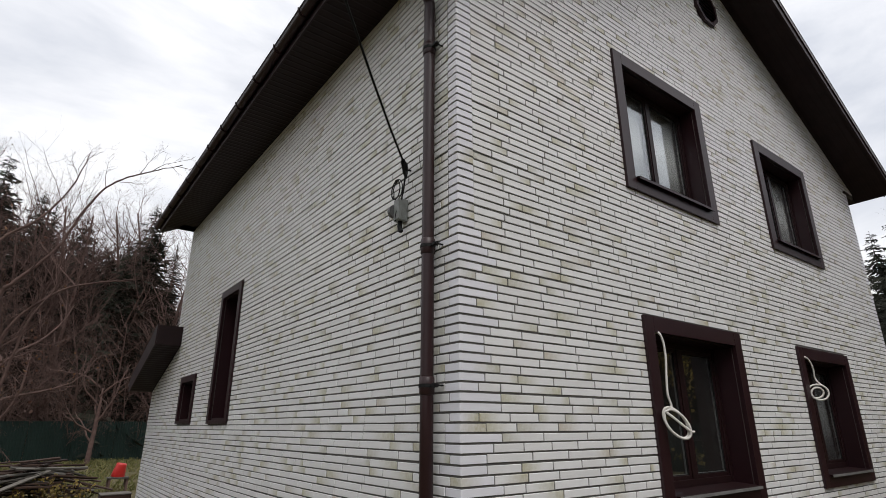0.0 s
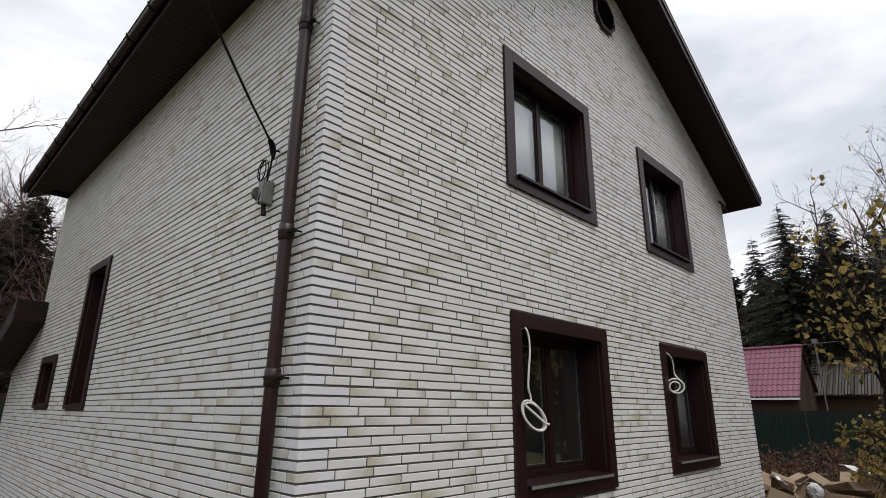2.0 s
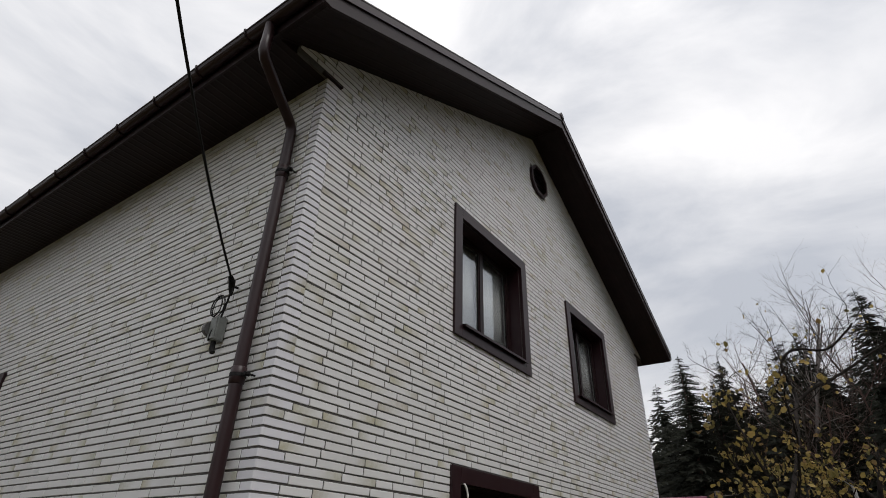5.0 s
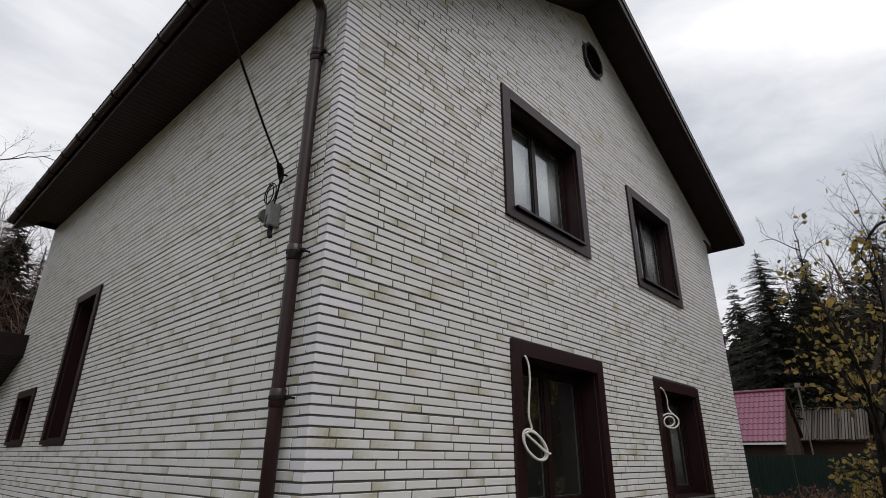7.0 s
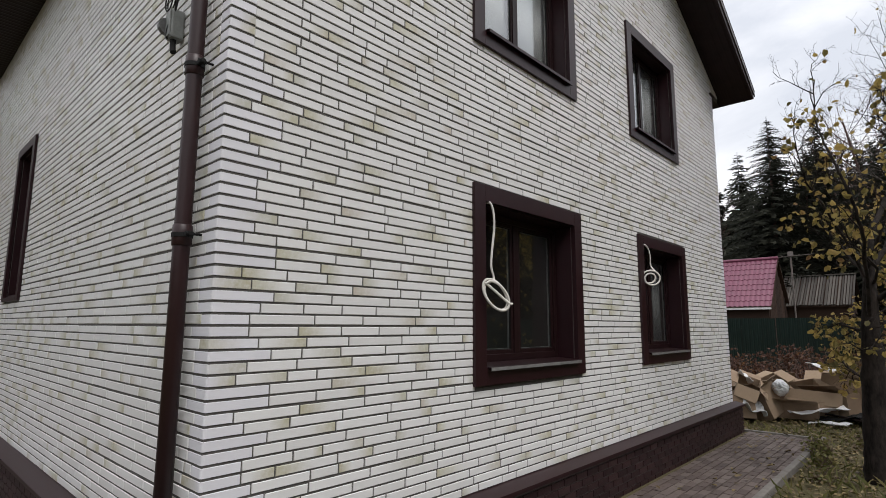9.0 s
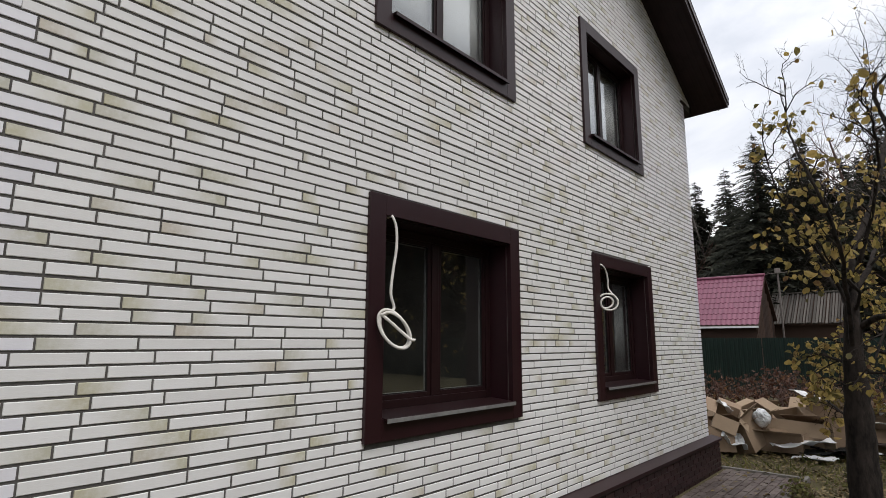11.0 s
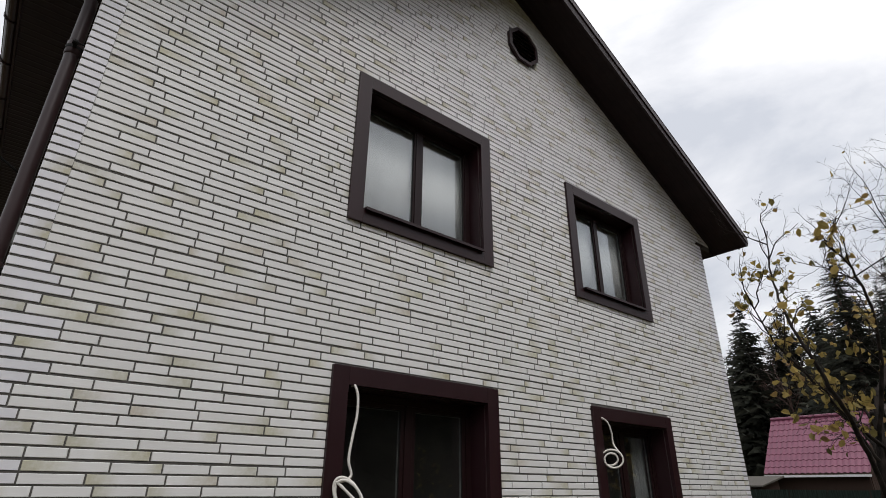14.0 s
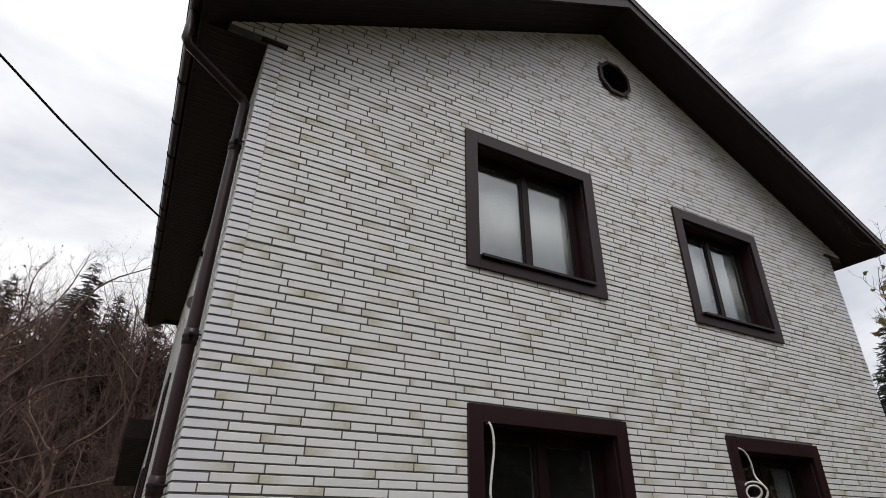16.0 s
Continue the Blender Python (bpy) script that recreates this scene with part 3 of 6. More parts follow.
# ---- downpipe and cables ----
def downpipe():
    px, py, r = WX - 0.062, 2.985, 0.046
    top = (px, py, 5.53)
    out = (GX, 2.74, 5.76)
    bm = bmesh.new()
    lo = Vector(top)
    hi = Vector(out)
    d = (hi - lo).normalized()
    pts = [(px, py, 0.35), (px, py, 2.2), (px, py, 3.2), (px, py, 4.95), (px, py, 5.42), lo + Vector((0, 0, -0.03)), lo + d * 0.05, lo + d * 0.12,
           hi - d * 0.12, hi - d * 0.04, hi + Vector((0, 0, 0.04)), (GX, 2.74, GZ - 0.055)]
    tube(bm, pts, r, 14)
    p = of_house(part("downpipe", bm, M_PIPE, house, "round brown steel downpipe with sleeves", True))
    for z in (2.27, 3.27, 5.02):
        bm = bmesh.new()
        tube(bm, [(px, py, z - 0.06), (px, py, z - 0.055), (px, py, z + 0.055), (px, py, z + 0.06)], [r + 0.002, r + 0.007, r + 0.007, r + 0.002], 14)
        part("sleeve", bm, M_PIPE, p, "", True)
        bm = bmesh.new()
        tube(bm, [(px, py, z - 0.012), (px, py, z + 0.012)], r + 0.011, 14)
        box(bm, px - 0.012, px + 0.012, py - r - 0.075, py - r - 0.005, z - 0.010, z + 0.010, 0.003)
        tube(bm, [(px, py - r - 0.055, z), (WX + 0.01, py - r - 0.055, z)], 0.007, 6)
        tube(bm, [(px - 0.02, py - r - 0.05, z), (px + 0.02, py - r - 0.05, z)], 0.015, 6)
        part("pipe_clamp", bm, M_BLACK, p, "dark clamp")


downpipe()


def curve_pts(ctrl, n=10):
    """Catmull-Rom through control points."""
    c = [Vector(p) for p in ctrl]
    c = [2 * c[0] - c[1]] + c + [2 * c[-1] - c[-2]]
    out = []
    for i in range(1, len(c) - 2):
        for k in range(n):
            t = k / n
            a, b, d, e = c[i - 1], c[i], c[i + 1], c[i + 2]
            out.append(0.5 * (2 * b + (d - a) * t + (2 * a - 5 * b + 4 * d - e) * t * t + (3 * b - a - 3 * d + e) * t ** 3))
    out.append(c[-2])
    return out


CABLE_WAY = (-0.718, -0.685, 0.120)


def power_entry():
    t = empty("power_cable", "black overhead power cable clamped beside a grey meter box", "cable", at=(WX, 3.45, 3.7))
    inv = Matrix.Translation((-WX, -3.45, -3.7))

    def sub(*a):
        o = part(*a)
        o.matrix_parent_inverse = inv
        return o
    k = Vector((2.005, 3.318, 4.065))
    way = Vector(CABLE_WAY)
    bm = bmesh.new()
    pts = [k + way * s + Vector((0, 0, 0.05 * s * s)) for s in (0, 0.5, 1, 1.5, 2, 2.5, 3, 3.5, 4, 5, 6, 7, 8, 9, 10, 11, 12)]
    tube(bm, pts, 0.0085, 6)
    sub("overhead_cable", bm, M_BLACK, t)
    bm = bmesh.new()
    tube(bm, [k + way * 0.03, k + way * 0.08, k + way * 0.02, k + Vector((0.01, 0.01, -0.05)), k + Vector((0.02, 0.015, -0.10))], [0.012, 0.020, 0.027, 0.022, 0.008], 8)
    tube(bm, [k + Vector((0.01, 0, -0.03)), (WX, 3.33, 4.05)], 0.008, 6)
    tube(bm, [k + Vector((0.0, -0.01, -0.04)), k + Vector((-0.01, -0.045, -0.10))], 0.005, 5)
    sub("tension_clamp", bm, M_BLACK, t)
    bm = bmesh.new()
    tube(bm, curve_pts([k + Vector((0.01, 0.01, -0.07)), (2.01, 3.32, 3.98), (2.01, 3.345, 3.86), (2.0, 3.365, 3.76), (1.98, 3.40, 3.66), (1.985, 3.415, 3.60)]), 0.0075, 6)
    for shift, turns, rr in ((0.0, 37, 0.078), (0.012, 25, 0.072)):
        loop = [(2.005 - 0.02 * i / 36 - shift, 3.415 + shift + rr * math.sin(i * math.pi / 12), 3.885 + (rr + 0.012) * math.cos(i * math.pi / 12)) for i in range(turns)]
        tube(bm, loop, 0.0045, 6)
    sub("cable_loop", bm, M_BLACK, t, "coiled black cable")
    bm = bmesh.new()
    box(bm, WX - 0.085, WX - 0.002, 3.355, 3.445, 3.60, 3.795, 0.012)
    box(bm, WX - 0.092, WX - 0.084, 3.362, 3.438, 3.61, 3.785, 0.004)
    sub("meter_box", bm, M_BOX, t, "grey plastic meter box")
    bm = bmesh.new()
    tube(bm, [(WX - 0.075, 3.44, 3.70), (WX - 0.075, 3.475, 3.70), (WX - 0.075, 3.488, 3.70)], [0.055, 0.055, 0.042], 16)
    sub("meter_dial", bm, M_DIAL, t)
    bm = bmesh.new()
    tube(bm, curve_pts([(WX - 0.05, 3.40, 3.61), (WX - 0.05, 3.40, 3.55), (WX - 0.05, 3.385, 3.51)]), [0.019] * 21, 8)
    sub("cable_gland", bm, M_BLACK, t)


power_entry()


def conduit(name, pts, label):
    bm = bmesh.new()
    pts = curve_pts(pts, 9)
    rad = [0.0112 if i % 2 else 0.0098 for i in range(len(pts))]
    tube(bm, pts, rad, 8)
    ob = part(name, bm, M_CABLE, None, label, True)
    return tagged(ob, label, "cable", "window conduits")


def ring_pts(cx, y, cz, r0, r1, turns, a0=90, tilt=0.0, squash=1.0, n=10, out=0.0):
    pts = []
    for i in range(int(turns * n) + 1):
        a = radians(a0) - 2 * math.pi * i / n
        r = r0 + (r1 - r0) * (0.5 - 0.5 * math.cos(math.pi * i / n))
        u, v = r * math.cos(a) * squash, r * math.sin(a)
        p, q = u * math.cos(tilt) - v * math.sin(tilt), u * math.sin(tilt) + v * math.cos(tilt)
        pts.append((cx + p * math.cos(out), y - 0.012 * math.sin(i * 2 * math.pi / n * 0.5) - p * math.sin(out), cz + q))
    return pts


conduit("conduit_cable", [(4.40, SY + 0.03, 2.83), (4.40, SY - 0.03, 2.825), (4.42, SY - 0.05, 2.74), (4.42, SY - 0.055, 2.60), (4.395, SY - 0.055, 2.45), (4.375, SY - 0.055, 2.28), (4.40, SY - 0.06, 2.17)]
        + ring_pts(4.36, SY - 0.115, 2.03, 0.128, 0.15, 2.0, 100, radians(36), 0.58, 16, radians(35)) + [(4.43, SY - 0.18, 1.975), (4.47, SY - 0.20, 1.96)],
        "ivory corrugated conduit hanging in a loop from the window head")
conduit("conduit_cable", [(7.66, SY + 0.03, 2.84), (7.665, SY - 0.03, 2.835), (7.74, SY - 0.045, 2.79), (7.785, SY - 0.05, 2.69), (7.80, SY - 0.05, 2.56)]
        + ring_pts(7.68, SY - 0.085, 2.40, 0.10, 0.055, 3.3, 20, radians(4), 1.2, 16, radians(45)),
        "ivory corrugated conduit coiled at the window head")


# ---- ground ----
def ground_mesh():
    verts, faces = [], []
    n = 120
    ring = lambda k: math.copysign(abs(k) ** 2.6 * 900, k)
    ax = [ring(-1 + 2 * i / n) for i in range(n + 1)]
    for gy in ax:
        for gx in ax:
            x, y = gx + 7, gy + 5
            r = max(0.0, math.hypot(max(0, abs(x - 6.7) - 6.5), max(0, abs(y - 8) - 8.5)))
            far = min(1.0, r / 6)
            verts.append((x, y, -0.03 + far * 0.05 * noise.noise((x * 0.4, y * 0.4, 0)) + min(r, 60) * 0.0002))
    for j in range(n):
        for i in range(n):
            a = j * (n + 1) + i
            faces.append((a, a + 1, a + n + 2, a + n + 1))
    ob = raw("ground", verts, faces, M_GROUND, None, "", True)
    return tagged(ob, "damp autumn lawn and soil round the house", "ground", "", "structure")


ground_mesh()
bm = bmesh.new()
box(bm, WX - P - 1.0, 11.42, 1.53, SY - P + 0.02, -0.15, -0.006)
box(bm, WX - P - 1.0, WX - P + 0.02, SY - P + 0.02, 14.0, -0.15, -0.006)
pavement = tagged(part("pavement", bm, M_GROUND), "brown block paving strip round the house", "pavement", "", "structure")
bm = bmesh.new()
box(bm, WX - P - 1.0, 11.50, 1.44, 1.52, -0.2, 0.055, 0.012)
box(bm, 11.43, 11.50, 1.5205, 2.60, -0.2, 0.03, 0.008)
tagged(part("kerb", bm, M_KERB), "grey concrete edging kerb along the paving", "kerb", "", "structure")


# ---- materials of the garden ----
def leafy(name, tones, rough=0.6, thin=0.0):
    k = Mat(name, rough, 0, 0.3)
    r = k.rand()
    n = k.noise(18, 3)
    v = k.math("ADD", k.math("MULTIPLY", r, 0.75), k.math("MULTIPLY", n, 0.25))
    k.base(k.ramp(v, [(0.1 + 0.8 * i / (len(tones) - 1), t) for i, t in enumerate(tones)]))
    k.bump(k.noise(70, 3), 0.3, 0.004)
    if thin:
        glow = k.node("ShaderNodeBsdfTranslucent")
        k.link(k.b.inputs["Base Color"].links[0].from_socket, glow.inputs[0])
        both = k.node("ShaderNodeMixShader")
        both.inputs[0].default_value = thin
        k.link(k.b.outputs[0], both.inputs[1])
        k.link(glow.outputs[0], both.inputs[2])
        k.link(both.outputs[0], k.t.nodes["Material Output"].inputs[0])
    return k.m


M_BARK = mottled("dark_apple_bark", (0.005, 0.004, 0.0036), (0.034, 0.027, 0.023), 14, 0.95, 0, 38, 1.0, (1, 1, 0.35), 0.2, 0.02)
M_TWIG = mottled("brown_twig_bark", (0.066, 0.041, 0.036), (0.135, 0.088, 0.076), 5, 0.95, 0, 40, 0.4, (1, 1, 1), 0.2)
M_LICHEN = mottled("lichened_bark", (0.06, 0.055, 0.045), (0.21, 0.21, 0.18), 7, 0.95, 0, 50, 0.7, (1, 1, 0.5), 0.2)
M_BIRCH = mottled("pale_birch_twigs", (0.10, 0.085, 0.078), (0.19, 0.17, 0.16), 4, 0.95, 0, 40, 0.3, (1, 1, 1), 0.2)
M_LEAF = leafy("autumn_apple_leaf", [(0.085, 0.078, 0.032), (0.20, 0.165, 0.055), (0.33, 0.25, 0.075), (0.42, 0.31, 0.095), (0.14, 0.075, 0.042)], 0.6, 0.5)
M_RUST = leafy("rusty_withered_leaf", [(0.05, 0.024, 0.018), (0.10, 0.043, 0.026), (0.07, 0.042, 0.034), (0.19, 0.092, 0.036)], 0.6, 0.35)
M_NEEDLE = leafy("dark_spruce_needles", [(0.011, 0.013, 0.009), (0.017, 0.019, 0.012), (0.025, 0.026, 0.017)], 0.95)
M_LITTER = leafy("fallen_leaves", [(0.05, 0.035, 0.02), (0.12, 0.085, 0.035), (0.18, 0.14, 0.06), (0.07, 0.045, 0.03)])
M_GRASS = leafy("tired_grass_blades", [(0.07, 0.08, 0.025), (0.13, 0.13, 0.042), (0.21, 0.18, 0.075)], 0.7, 0.3)
M_CARD = leafy("damp_cardboard", [(0.17, 0.115, 0.075), (0.24, 0.17, 0.115), (0.32, 0.24, 0.165)], 0.85)
M_FOAM = mottled("white_packing_foam", (0.56, 0.57, 0.58), (0.70, 0.70, 0.70), 5, 0.7, 0, 50, 0.3)
M_FILM = mottled("crumpled_clear_film", (0.42, 0.44, 0.46), (0.66, 0.67, 0.68), 7, 0.22, 0, 40, 0.4)
M_FENCE = mottled("green_coated_fence_sheet", (0.0024, 0.0105, 0.0078), (0.0038, 0.0145, 0.011), 1.2, 0.5, 0, 30, 0.05, (1, 1, 1), 0.3)
M_PINK = mottled("raspberry_metal_roof_tile", (0.125, 0.030, 0.060), (0.165, 0.042, 0.078), 0.8, 0.4, 0, 20, 0.05)
M_GREYWOOD = leafy("weathered_grey_board", [(0.055, 0.05, 0.043), (0.10, 0.092, 0.08), (0.16, 0.145, 0.125)], 0.9)
M_SLAT = leafy("dark_weathered_roof_board", [(0.04, 0.035, 0.031), (0.075, 0.068, 0.061), (0.115, 0.104, 0.092)], 0.95)
M_PLANK = leafy("old_brown_plank", [(0.018, 0.010, 0.008), (0.032, 0.018, 0.013), (0.05, 0.028, 0.019)], 0.85)
M_RED = mottled("red_plastic", (0.42, 0.018, 0.016), (0.50, 0.03, 0.025), 6, 0.4)


# ---- growing things ----
class Soup:
    """Triangles gathered for one mesh."""

    def __init__(self):
        self.v, self.f = [], []

    def tube(self, pts, radii, sides):
        base = len(self.v)
        side = None
        for i, p in enumerate(pts):
            d = (pts[min(i + 1, len(pts) - 1)] - pts[max(i - 1, 0)]).normalized()
            if side is None:
                side = d.orthogonal().normalized()
            side = (side - d * side.dot(d)).normalized()
            up = d.cross(side)
            for k in range(sides):
                a = 2 * math.pi * k / sides
                self.v.append(tuple(p + (side * math.cos(a) + up * math.sin(a)) * radii[i]))
        for i in range(len(pts) - 1):
            for k in range(sides):
                a, b = base + i * sides + k, base + i * sides + (k + 1) % sides
                c, d = a + sides, b + sides
                self.f += [(a, b, d), (a, d, c)]

    def leaf(self, p, along, across, length, width, fold=0.25):
        n = along.cross(across).normalized()
        k = len(self.v)
        tip = p + along * length
        m0, m1 = p + along * (length * 0.35), p + along * (length * 0.75)
        for q in (p, m0 + across * width * 0.5 + n * fold * width, m1 + across * width * 0.42 + n * fold * width, tip - n * fold * width * 0.6,
                  m1 - across * width * 0.42 + n * fold * width, m0 - across * width * 0.5 + n * fold * width, m0, m1):
            self.v.append(tuple(q))
        self.f += [(k, k + 1, k + 6), (k + 6, k + 1, k + 2), (k + 6, k + 2, k + 7), (k + 7, k + 2, k + 3), (k, k + 6, k + 5), (k + 6, k + 4, k + 5), (k + 6, k + 7, k + 4), (k + 7, k + 3, k + 4)]

    def arrays(self):
        return np.array(self.v, dtype=np.float32), np.array(self.f, dtype=np.int32)


def tri_mesh(name, v, f, material, smooth=False):
    me = bpy.data.meshes.new(name)
    me.vertices.add(len(v))
    me.vertices.foreach_set("co", np.ascontiguousarray(v, dtype=np.float32).ravel())
    me.loops.add(len(f) * 3)
    me.loops.foreach_set("vertex_index", np.ascontiguousarray(f, dtype=np.int32).ravel())
    me.polygons.add(len(f))
    me.polygons.foreach_set("loop_start", np.arange(len(f), dtype=np.int32) * 3)
    me.polygons.foreach_set("use_smooth", np.full(len(f), smooth))
    me.update(calc_edges=True)
    me.materials.append(material)
    return me


def grow(rg, soup, tips, start, way, length, radius, level, plan):
    """One limb and what grows from it. plan: for each level (children, length ratio, spread in degrees, lift, wiggle, segments, sides)."""
    kids, ratio, spread, lift, wiggle, segs, sides = plan[level]
    pts, rad, d, p = [start], [radius], way.normalized(), start
    for i in range(segs):
        d = (d + Vector((rg.gauss(0, wiggle), rg.gauss(0, wiggle), rg.gauss(0, wiggle) + lift))).normalized()
        p = p + d * (length / segs)
        pts.append(p)
        rad.append(radius * (1 - 0.72 * (i + 1) / segs))
    soup.tube(pts, rad, sides)
    if level >= len(plan) - 2:
        tips.append((pts, level))
    if level + 1 >= len(plan):
        return
    for k in range(kids):
        t = 0.25 + 0.75 * (k + rg.random()) / kids
        f = t * segs
        i = min(int(f), segs - 1)
        q = pts[i].lerp(pts[i + 1], f - i)
        axis = (pts[i + 1] - pts[i]).normalized()
        turn = Matrix.Rotation(rg.uniform(0, 2 * math.pi), 3, axis) @ Matrix.Rotation(radians(spread * rg.uniform(0.6, 1.25)), 3, axis.orthogonal())
        r = (rad[i] * (1 - (f - i)) + rad[i + 1] * (f - i)) * rg.uniform(0.45, 0.7)
        grow(rg, soup, tips, q, turn @ axis, length * ratio * rg.uniform(0.6, 1.2) * (1.15 - 0.45 * t), max(r, 0.0022), level + 1, plan)


def hang_leaves(rg, soup, tips, count, size, droop=0.5, thin_over=99.0):
    while count > 0:
        pts, _lv = rg.choice(tips)
        i = rg.randrange(len(pts) - 1)
        p = pts[i].lerp(pts[i + 1], rg.random())
        count -= 1
        if p.z > thin_over and rg.random() > 0.22:
            continue
        a = Vector((rg.gauss(0, 1), rg.gauss(0, 1), rg.gauss(0, 1) - droop * 1.6)).normalized()
        b = a.cross(Vector((rg.gauss(0, 1), rg.gauss(0, 1), rg.gauss(0, 1)))).normalized()
        s = size * rg.uniform(0.6, 1.3)
        soup.leaf(p + a * 0.012, a, b, s, s * rg.uniform(0.6, 0.8), rg.uniform(-0.15, 0.4))


def bare_tree_soup(seed, height, plan, lean=(0, 0), radius=None, fork=1):
    rg, s, tips = random.Random(seed), Soup(), []
    for k in range(fork):
        way = Vector((lean[0] + rg.gauss(0, 0.12 * fork), lean[1] + rg.gauss(0, 0.12 * fork), 1))
        grow(rg, s, tips, Vector((0, 0, -0.15)), way, height, radius or height * 0.014, 0, plan)
    return s, tips


FAR_PLAN = [(13, 0.42, 46, 0.03, 0.05, 6, 5), (7, 0.5, 42, 0.05, 0.12, 4, 3), (4, 0.55, 38, 0.02, 0.16, 3, 3), (0, 0, 0, 0, 0.15, 2, 3)]
BUSH_PLAN = [(7, 0.6, 36, 0.02, 0.13, 4, 3), (5, 0.55, 38, 0.02, 0.18, 3, 3), (3, 0.55, 40, -0.01, 0.2, 3, 3), (0, 0, 0, 0, 0.2, 2, 3)]


def spruce_soup(seed, height, spread, steps=5, fine=1.0):
    rg, s = random.Random(seed), Soup()
    s.tube([Vector((0, 0, -0.1)), Vector((0.03, 0, height * 0.5)), Vector((0, 0, height))], [height * 0.014, height * 0.008, 0.01], 5)
    z = height * 0.05
    while z < height * 0.985:
        rel = z / height
        reach = spread * (1 - rel) ** 0.78 * rg.uniform(0.72, 1.18) + 0.10
        n = max(4, int(9 * fine * (1 - rel * 0.5)))
        off = rg.random() * 6.28
        for k in range(n):
            a = off + 2 * math.pi * k / n + rg.gauss(0, 0.18)
            out = Vector((math.cos(a), math.sin(a), 0))
            acr = Vector((-out.y, out.x, 0))
            ln = reach * rg.uniform(0.7, 1.15)
            p0 = Vector((0, 0, z + rg.gauss(0, 0.1)))
            drop = lambda t: Vector((0, 0, ln * (0.10 * t - 0.52 * t * t + 0.22 * t ** 3)))
            for i in range(steps):
                t0 = i / steps
                b = p0 + out * ln * t0 + drop(t0)
                span = ln * (1.5 / steps) * (1.15 - 0.4 * t0)
                for side in (-0.9, -0.3, 0.35, 0.95):
                    way = out * rg.uniform(0.6, 1.0) + acr * side * rg.uniform(0.7, 1.3) + Vector((0, 0, rg.uniform(-0.75, 0.05)))
                    e = b + way * span * rg.uniform(0.7, 1.2)
                    w = acr.cross(way).normalized() * span * 0.10 + acr * span * rg.uniform(0.05, 0.13)
                    j = len(s.v)
                    s.v += [tuple(b), tuple(b.lerp(e, 0.45) + w), tuple(e), tuple(b.lerp(e, 0.55) - w)]
                    s.f += [(j, j + 1, j + 2), (j, j + 2, j + 3)]
        z += height * 0.027 / fine * (1.15 - 0.6 * rel)
    return s


def scatter(name, variants, places, material, label, category):
    """Many plants nobody could count, as one mesh. places: (variant, x, y, z, scale, turn)."""
    arr = [s.arrays() for s in variants]
    vs, fs, n = [], [], 0
    for k, x, y, z, sc, a in places:
        v, f = arr[k]
        c, s_ = math.cos(a), math.sin(a)
        rot = np.array(((c, s_, 0), (-s_, c, 0), (0, 0, 1)), dtype=np.float32)
        vs.append(v @ rot * sc + np.array((x, y, z), dtype=np.float32))
        fs.append(f + n)
        n += len(v)
    ob = new(name, tri_mesh(name, np.concatenate(vs), np.concatenate(fs), material))
    return tagged(ob, label, category, "", "stuff")


rg = random.Random(5)
BARE = [bare_tree_soup(20 + i, 1.0 * h, FAR_PLAN, radius=h * 0.011)[0] for i, h in enumerate((12, 13, 11, 14))]
WILD_PLAN = [(5, 0.6, 36, 0.02, 0.13, 3, 3), (4, 0.55, 38, 0.02, 0.18, 2, 3), (3, 0.55, 40, -0.01, 0.2, 2, 3), (0, 0, 0, 0, 0.2, 2, 3)]
BUSHES = [bare_tree_soup(60 + i, h, WILD_PLAN, radius=0.03, fork=3)[0] for i, h in enumerate((3.2, 4.2, 3.6))]
SPRUCES = [spruce_soup(40 + i, h, w, 3) for i, (h, w) in enumerate(((14, 3.5), (16, 3.8), (12, 3.3)))]

places, spr, bush = [], [], []


def wood(x0, x1, y0, y1, n_bare, n_spruce, n_bush, scale=1.0):
    for _ in range(n_bare):
        places.append((rg.randrange(4), rg.uniform(x0, x1), rg.uniform(y0, y1), 0, scale * rg.uniform(0.75, 1.15), rg.uniform(0, 6.28)))
    for _ in range(n_spruce):
        spr.append((rg.randrange(3), rg.uniform(x0, x1), rg.uniform(y0, y1), 0, scale * rg.uniform(0.7, 1.1), rg.uniform(0, 6.28)))
    for _ in range(n_bush):
        bush.append((rg.randrange(3), rg.uniform(x0, x1), rg.uniform(y0, y1), 0, rg.uniform(0.9, 1.6), rg.uniform(0, 6.28)))


wood(-30, 20, 53, 70, 2, 36, 0, 1.15)
wood(-10, 9, 46, 52, 36, 6, 18, 1.2)
wood(-16, 9, 44.5, 48, 0, 24, 0, 0.8)
wood(-9, 6, 47, 53, 22, 14, 0, 1.3)
wood(40, 43, -6, 6.6, 8, 20, 0, 0.78)
wood(42.5, 46, -4, 7.5, 6, 20, 0, 1.0)
wood(-12, 7, 43, 47, 16, 0, 34, 0.75)          # behind the rear fence
wood(46, 60, -30, 30, 0, 16, 0, 0.9)
wood(41.5, 46, -20, 18, 20, 74, 14, 0.84)
wood(42.5, 48, -16, 3.0, 26, 22, 0, 1.12)
wood(39.5, 41.5, -12, 4.2, 12, 12, 22, 0.5)          # behind the neighbours
wood(-20, 64, -38, -26, 50, 90, 0, 1.4)          # behind the viewer
wood(-50, -34, -24, 50, 4, 14, 0, 1.1)
wood(-14, 8, 42.8, 45.5, 46, 0, 70, 0.62)        # brown thicket along the rear fence
wood(-14, 9, 43.5, 47, 34, 0, 0, 1.0)
wood(-11, 9, 46, 51, 34, 12, 0, 1.22)
